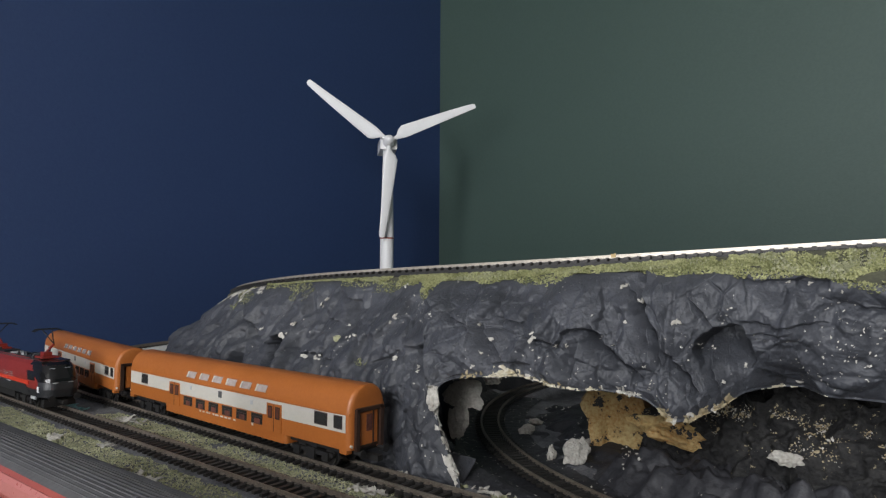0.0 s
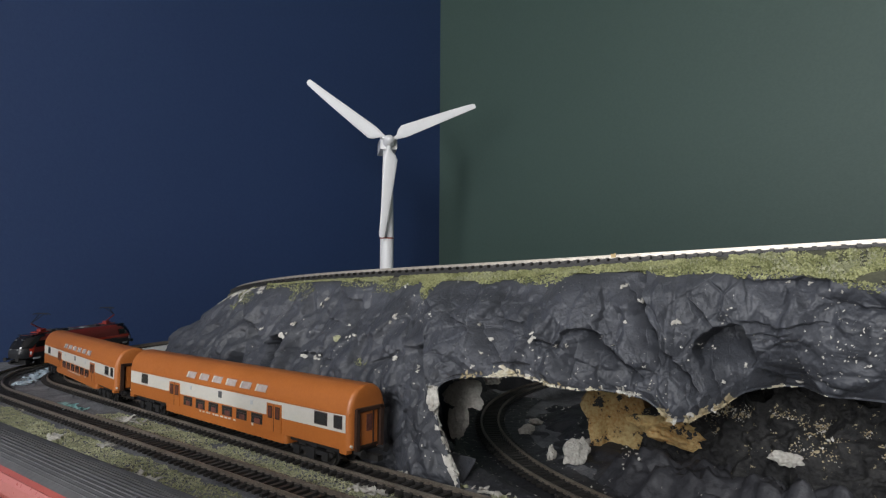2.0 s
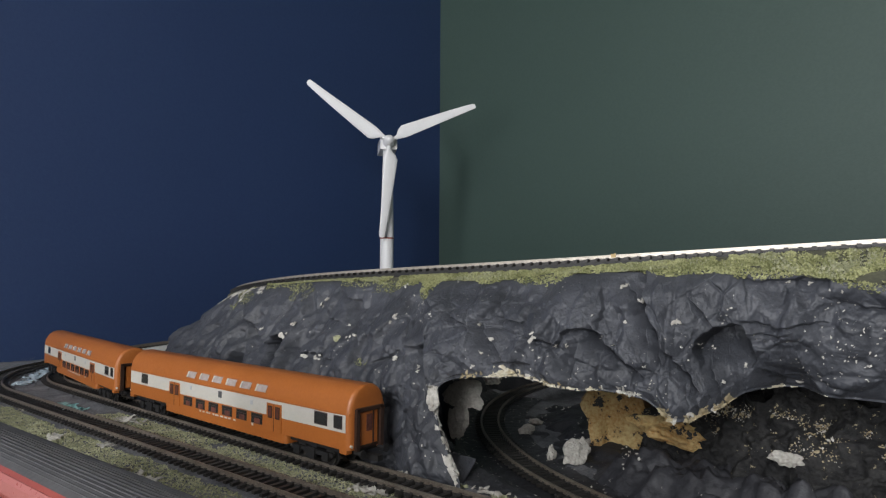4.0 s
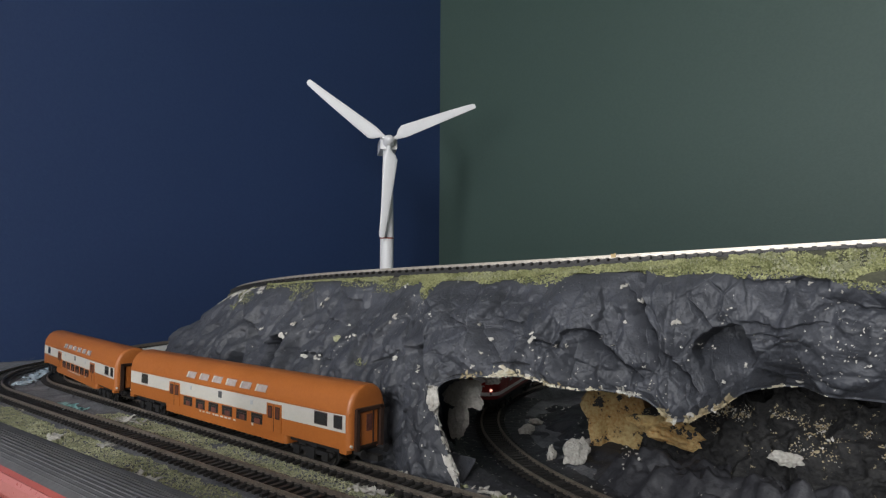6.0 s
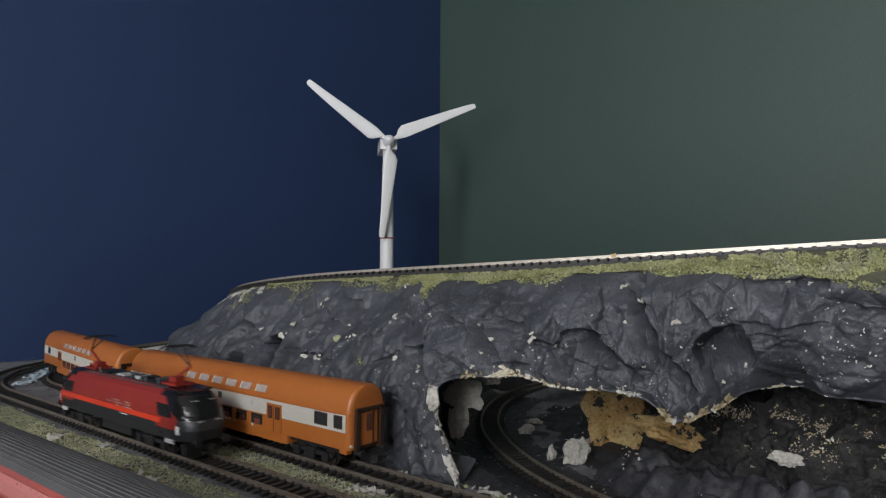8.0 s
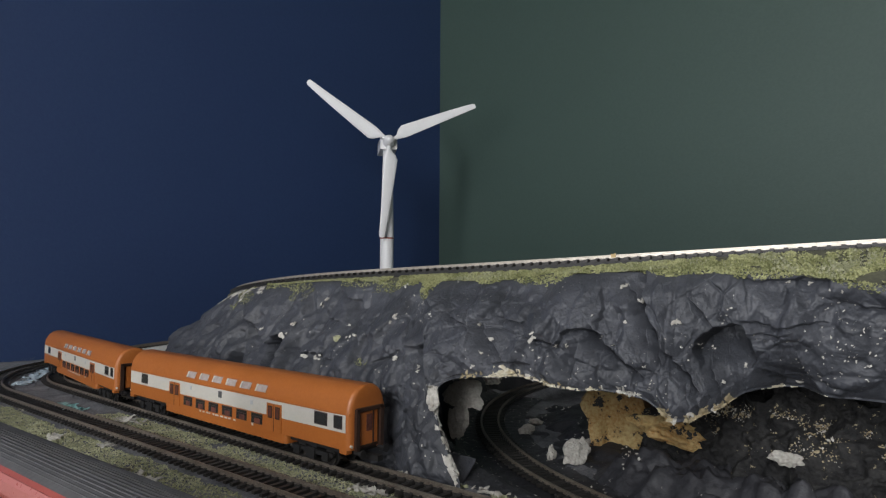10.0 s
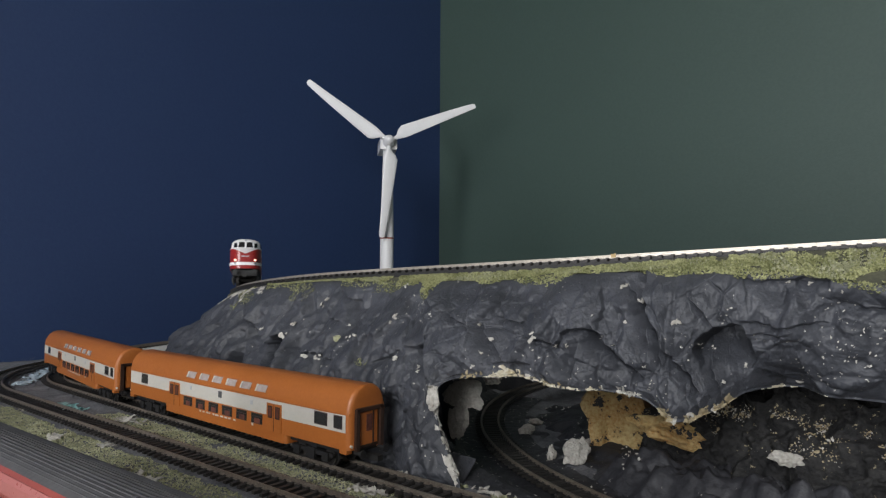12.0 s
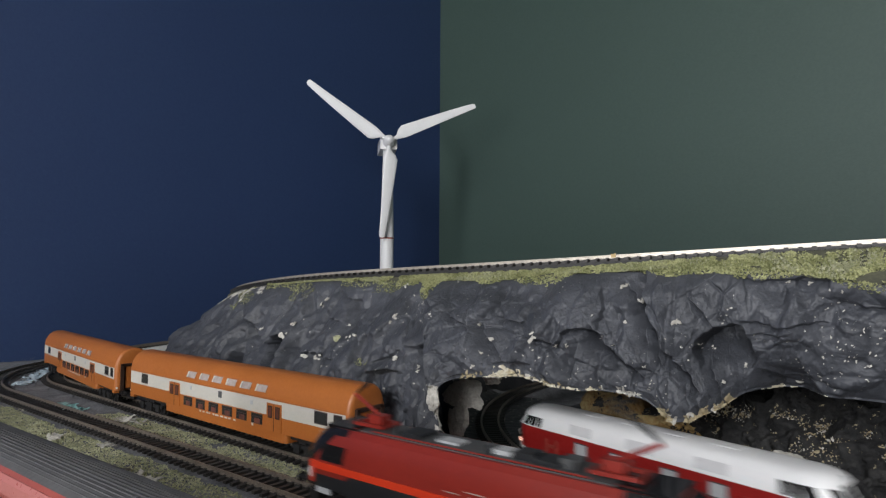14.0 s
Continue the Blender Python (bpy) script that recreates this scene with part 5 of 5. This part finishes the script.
# the larger chips on the rock face: x, z, size
CHIPS_A = (
    (0.114, 0.115, 0.0017), (0.121, 0.107, 0.0014), (0.111, 0.094, 0.0011), (0.135, 0.095, 0.0014), (0.057, 0.083, 0.0014), (0.071, 0.077, 0.0009),
    (0.075, 0.079, 0.0007), (0.024, 0.072, 0.0009), (0.019, 0.064, 0.0009), (0.032, 0.081, 0.0013), (0.025, 0.088, 0.0015), (0.012, 0.118, 0.0013),
    (0.092, 0.097, 0.0005), (0.117, 0.116, 0.0008), (0.175, 0.070, 0.0011), (0.161, 0.061, 0.0011), (0.210, 0.061, 0.0015), (0.211, 0.063, 0.0011),
    (0.226, 0.056, 0.0010), (0.204, 0.078, 0.0005), (0.210, 0.098, 0.0009), (0.222, 0.075, 0.0007), (-0.137, 0.070, 0.0030), (-0.130, 0.064, 0.0020),
    (-0.152, 0.067, 0.0016), (-0.161, 0.075, 0.0013),
)
CHIPS_B = (
    (-0.112, 0.055, 0.0019), (-0.102, 0.056, 0.0019), (-0.075, 0.073, 0.0020), (-0.067, 0.075, 0.0020), (-0.033, 0.064, 0.0016), (-0.027, 0.067, 0.0012),
    (-0.016, 0.060, 0.0008), (-0.017, 0.057, 0.0008), (-0.009, 0.096, 0.0018), (-0.036, 0.092, 0.0017), (-0.040, 0.088, 0.0013), (-0.101, 0.102, 0.0023),
    (-0.105, 0.097, 0.0018), (-0.028, 0.114, 0.0014), (-0.129, 0.081, 0.0015), (-0.075, 0.082, 0.0012), (0.121, 0.055, 0.0016), (0.139, 0.044, 0.0014),
    (0.193, 0.118, 0.0007), (0.201, 0.117, 0.0007), (-0.040, 0.044, 0.0008), (0.097, 0.083, 0.0007), (0.102, 0.081, 0.0009), (0.118, 0.069, 0.0007),
    (0.149, 0.082, 0.0011), (0.163, 0.078, 0.0009),
)
FACE_CHIPS = CHIPS_A + CHIPS_B
FACE_XZ = np.array([(v.x, v.z) for v in CLIFF_VERTS]).reshape(-1, CLIFF_N, 2)[:1530, :150]


def near_face(x, z):
    """The column and row of the rock face nearest to a place on it."""
    d = ((FACE_XZ - np.array((x, z))) ** 2).sum(axis=2)
    i, j = np.unravel_index(int(d.argmin()), d.shape)
    return int(i), int(j)


def bare_patches(name, inside, material, label, lift=0.0007):
    """Ragged places where the paint has come off: the face's own cells, raised a little as a crust."""
    verts, faces, index = [], [], {}

    def corner(i, j):
        if (i, j) not in index:
            index[i, j] = len(verts)
            p = CLIFF_VERTS[i * CLIFF_N + j]
            verts.append(p + cliff_normal(min(i, 1698), min(j, 149)) * (lift + 0.0005 * noise.noise(p * 500)))
        return index[i, j]
    for i in range(170, 1462):
        for j in range(150):
            if inside(i, j, CLIFF_VERTS[i * CLIFF_N + j]):
                faces.append((corner(i, j), corner(i, j + 1), corner(i + 1, j + 1), corner(i + 1, j)))
    ob = new(name, mesh(name, verts, faces, material, True))
    ob.parent = mountain
    ob["label"] = label


def fray(p, scale=260):
    return noise.noise(p * scale) + 0.5 * noise.noise(p * scale * 2.6)


def lip_edge(i, j, p):
    if i < 809 or j < 130:
        return False
    wide = 15 * (ease(p.x, 0.026, 0.034) - ease(p.x, 0.052, 0.062)) + 7 * (ease(p.x, 0.052, 0.062) - ease(p.x, 0.088, 0.094))
    wide += 5 * (ease(p.x, 0.186, 0.190) - ease(p.x, 0.205, 0.212)) if i > 952 else 0
    return 149 - j < wide * (0.5 + 1.3 * fray(p, 150)) and fray(p, 420) > -0.35


def torn_jamb(i, j, p):
    line = -0.0065 + (0.0480 - p.z) * 0.333
    return 672 < i < 806 and p.z < 0.05 and p.x > line - 0.0045 - 0.0060 * fray(p, 130) and fray(p, 240) > -0.16


def nose_edge(i, j, p):
    return 1020 < i < 1360 and j > 128 and 0.128 < p.x < 0.172 and 149 - j < 9 * (ease(p.x, 0.136, 0.148) - ease(p.x, 0.164, 0.171)) * (0.6 + 0.9 * fray(p, 190))


def ridge_crust(i, j, p):
    return j < 24 and -0.300 < p.x < -0.17 and j < 15 * (0.4 + fray(p, 90)) and fray(p, 300) > -0.1


bare_patches("torn_plaster", lip_edge, BAREEDGE, "ragged cream plaster edge of the overhang")
bare_patches("torn_plaster", torn_jamb, PLASTER, "torn white plaster edge beside the tunnel mouth")
bare_patches("torn_plaster", nose_edge, CRUMB, "tan foam edge under the hanging rock")
bare_patches("torn_plaster", ridge_crust, PLASTER, "white crust on the ridge")


def face_scraps():
    rnd = random.Random(21)
    spots, yellow = [], []
    cols = len(CLIFF_VERTS) // CLIFF_N
    for _ in range(4200):
        i, j = rnd.randrange(255, cols - 136), rnd.randrange(10, 140)
        p = CLIFF_VERTS[i * CLIFF_N + j]
        v = noise.noise(p * 26)
        if v + rnd.gauss(0, 0.26) > 0.44:
            spots.append((p, cliff_normal(i, j), rnd.uniform(0.0002, 0.0006)))
    # ragged bare edge along the lip of the overhang and down the torn jamb
    for _ in range(600):
        i = rnd.randrange(806, 1336)
        j = 149 - int(abs(rnd.gauss(0, 3.5)))
        p = CLIFF_VERTS[i * CLIFF_N + j]
        v = noise.noise(Vector((i * 0.019, 3.0, 0)))
        if v > -0.05 + 0.25 * rnd.random():
            (yellow if noise.noise(Vector((i * 0.0125, 9.0, 1))) > 0.0 else spots).append((p, cliff_normal(i, j), rnd.uniform(0.0005, 0.0016)))
    for x, z, size in FACE_CHIPS:
        size *= 1.35
        i, j = near_face(x, z)
        n = cliff_normal(i, j)
        for _ in range(4):
            spots.append((CLIFF_VERTS[i * CLIFF_N + j] + Vector((rnd.gauss(0, 0.5), 0, rnd.gauss(0, 0.5))) * size + n * 0.0006, n, size * rnd.uniform(0.35, 0.75)))
    scraps("plaster_chips", spots, PLASTER, "white chips of bare plaster stuck to the rock", 5)
    scraps("foam_chips", yellow, CRUMB, "yellowish torn foam scraps along the overhang", 6)


face_scraps()


def bank_scraps():
    rnd = random.Random(33)
    spots = []
    for _ in range(1700):
        a, b = rnd.random(), rnd.random()
        p = bank(a, b)
        if noise.noise(p * 40) + rnd.gauss(0, 0.2) > 0.40:
            spots.append((p, Vector((-0.3, -0.5, 0.8)).normalized(), rnd.uniform(0.0004, 0.0012) * (1.9 if rnd.random() < 0.1 else 1)))
    for _ in range(3200):
        p = pit_floor(rnd.random(), rnd.random())
        if noise.noise(p * 70) + rnd.gauss(0, 0.3) > 0.25:
            spots.append((p, Vector((rnd.gauss(0, 0.3), rnd.gauss(0, 0.3), 1)).normalized(), rnd.uniform(0.0003, 0.0009)))
    scraps("bank_chips", spots, PLASTER, "white plaster crumbs on the dark rocks", 7)


bank_scraps()


# ---- ground cover ----
def ground_cover():
    rnd = random.Random(8)
    grass, dry, stones = [], [], []
    for _ in range(110000):
        s, side = rnd.uniform(-0.15, 0.80), rnd.uniform(-0.055, 0.075)
        c, h = RED_PATH.at(s)
        p = c + Vector((-math.sin(h), math.cos(h), 0)) * side
        p.z = ground_z(p) + rough(p, 28, 0.0016) + 0.0002
        v = noise.noise(p * 34) + 0.5 * noise.noise(p * 90)
        if -0.0165 < side < 0.0165:
            continue
        inner = side < 0
        if inner and (s > 0.43 or side < -0.041):
            continue
        edge = ease(abs(side), 0.015, 0.022)
        level = -0.80 + 0.25 * ease(s, 0.45, 0.8) if not inner else -0.72 + 1.1 * ease(s, 0.36, 0.43)
        if v > level + 0.8 * (1 - edge):
            (dry if v + rnd.gauss(0, 0.3) > 0.38 else grass).append((p, rnd.uniform(0.0004, 0.0010)))
    for _ in range(5000):
        s = rnd.uniform(-0.25, 0.02)
        c, h = COACH_PATH.at(s)
        p = c - Vector((-math.sin(h), math.cos(h), 0)) * rnd.uniform(0.0165, 0.028)
        p.z = ground_z(p) + 0.0003
        if noise.noise(p * 40) > -0.1:
            (dry if rnd.random() < 0.25 else grass).append((p, rnd.uniform(0.0007, 0.0016)))
    flock("grass", grass, LOWGRASS, "olive flock grass between the lower tracks", 11)
    flock("dry_grass", dry, GRASSDRY, "pale dry flock between the lower tracks", 12)
    for _ in range(16000):
        s, side = rnd.uniform(-0.15, 1.3), rnd.gauss(0, 0.045)
        c, h = RED_PATH.at(s)
        p = c + Vector((-math.sin(h), math.cos(h), 0)) * side
        if abs(side) < 0.0160 and rnd.random() < 0.6:
            continue
        p.z = ground_z(p) + rough(p, 28, 0.0016)
        stones.append((p, Vector((rnd.gauss(0, 0.2), rnd.gauss(0, 0.2), 1)).normalized(), rnd.uniform(0.0004, 0.0011)))
    scraps("gravel", stones, GROUND, "loose grey gravel beside the lower tracks", 13)


ground_cover()


def smears():
    rnd = random.Random(17)
    spots = []
    for x, y, rx, ry, n in ((-0.279, 0.534, 0.020, 0.010, 60), (-0.187, 0.370, 0.020, 0.009, 150), (-0.044, 0.358, 0.016, 0.005, 50), (-0.329, 0.532, 0.012, 0.003, 26), (-0.400, 0.573, 0.010, 0.002, 14),
                            (-0.019, 0.381, 0.014, 0.004, 40), (-0.304, 0.474, 0.008, 0.004, 20), (-0.250, 0.451, 0.010, 0.004, 24), (-0.385, 0.645, 0.010, 0.003, 14), (0.030, 0.352, 0.014, 0.006, 18)):
        for _ in range(n):
            a, b = rnd.gauss(0, 0.5) * rx, rnd.gauss(0, 0.5) * ry
            p = Vector((x + 0.79 * a + 0.61 * b, y - 0.61 * a + 0.79 * b, 0))
            p.z = ground_z(p) + rough(p, 28, 0.0016) + 0.0015
            spots.append((p, Vector((rnd.gauss(0, 0.25), rnd.gauss(0, 0.25), 1)).normalized(), rnd.uniform(0.0009, 0.0030)))
    for name, x0, y0, x1, y1, wide, n, material, label in (("blue_crumbs", -0.500, 0.712, -0.552, 0.840, 0.008, 260, BLUEWHITE, "dried pale blue plaster splashed on the gravel"),
                                                           ("teal_crumbs", -0.384, 0.602, -0.344, 0.568, 0.005, 110, TEAL, "dried teal paint splashed beside the siding")):
        splash = []
        for _ in range(n):
            k = rnd.random()
            p = Vector((x0 + (x1 - x0) * k + rnd.gauss(0, wide) * 0.7, y0 + (y1 - y0) * k + rnd.gauss(0, wide) * 0.7, 0))
            p.z = ground_z(p) + rough(p, 28, 0.0016) + 0.0014
            splash.append((p, Vector((rnd.gauss(0, 0.2), rnd.gauss(0, 0.2), 1)).normalized(), rnd.uniform(0.0010, 0.0032)))
        scraps(name, splash, material, label, 31)
    scraps("plaster_crumbs", spots, PLASTER, "dried white plaster crumbs between the tracks", 19)
    ledge_spots, ledge_white = [], []
    for _ in range(6000):
        a, b = rnd.random(), (0.58 + rnd.gauss(0, 0.035) if rnd.random() < 0.72 else 0.44 + rnd.gauss(0, 0.04))
        p = rubble(a, b)
        if noise.noise(p * 45) + 0.5 * noise.noise(p * 130) > 0.0:
            (ledge_spots if rnd.random() < 0.7 else ledge_white).append((p, Vector((-0.5 + rnd.gauss(0, 0.3), -0.6, 0.6 + rnd.gauss(0, 0.3))).normalized(), rnd.uniform(0.0002, 0.0006) * (2.4 if rnd.random() < 0.08 else 1)))
    scraps("foam_crumbs", ledge_spots, CRUMB, "yellowish foam crumbs along the broken ledge", 23)
    scraps("ledge_crumbs", ledge_white, PLASTER, "pale crumbs along the broken ledge", 24)


smears()
lump = part("plaster_lump", chunk("plaster_lump", (0.0042, 0.002, 0.0026), FOAM, 9), GRASSDRY, None, smooth=True, m=pose(-0.083, 0.478, 0.072, 0, 0, 0))
tagged(lump, "pale yellow torn foam crumb stuck on the rock face", "foam crumb")


# ---- what moves ----
def run(path, knots):
    """Rows for walk(): distances along a path, read every tenth of a second between knots of time and distance."""
    rows = []
    n = 140
    ts = [k[0] for k in knots]
    ds = [k[1] for k in knots]
    for i in range(n + 1):
        t = i * 0.1
        s = float(np.interp(t, ts, ds))
        rows.append((t, path.carriage(s)))
    return rows


def motions():
    lap = RED_PATH.length
    walk(electric, run(RED_PATH, [(0, 0.543), (0.2, 0.588), (0.6, 0.672), (1.8, 0.882), (2.6, 1.010), (3.2, 1.140), (3.7, 1.30), (7.0, lap - 0.132), (8.2, lap + 0.388), (8.8, lap + 0.68),
                                  (13.2, 2 * lap - 0.385), (13.7, 2 * lap - 0.155), (14.0, 2 * lap - 0.022)]))
    walk(diesel_up, run(UPPER_PATH, [(0, -0.72), (9.0, -0.43), (10.3, 0.118), (11.0, 0.410), (12.0, 0.815), (12.5, 1.055), (14.0, 1.68)]))
    lap = TUNNEL_PATH.length
    walk(diesel_low, run(TUNNEL_PATH, [(0, -2.30), (5.3, -0.045), (5.7, 0.120), (6.1, 0.283), (13.6, lap - 0.347), (14.0, lap - 0.157)]))


motions()
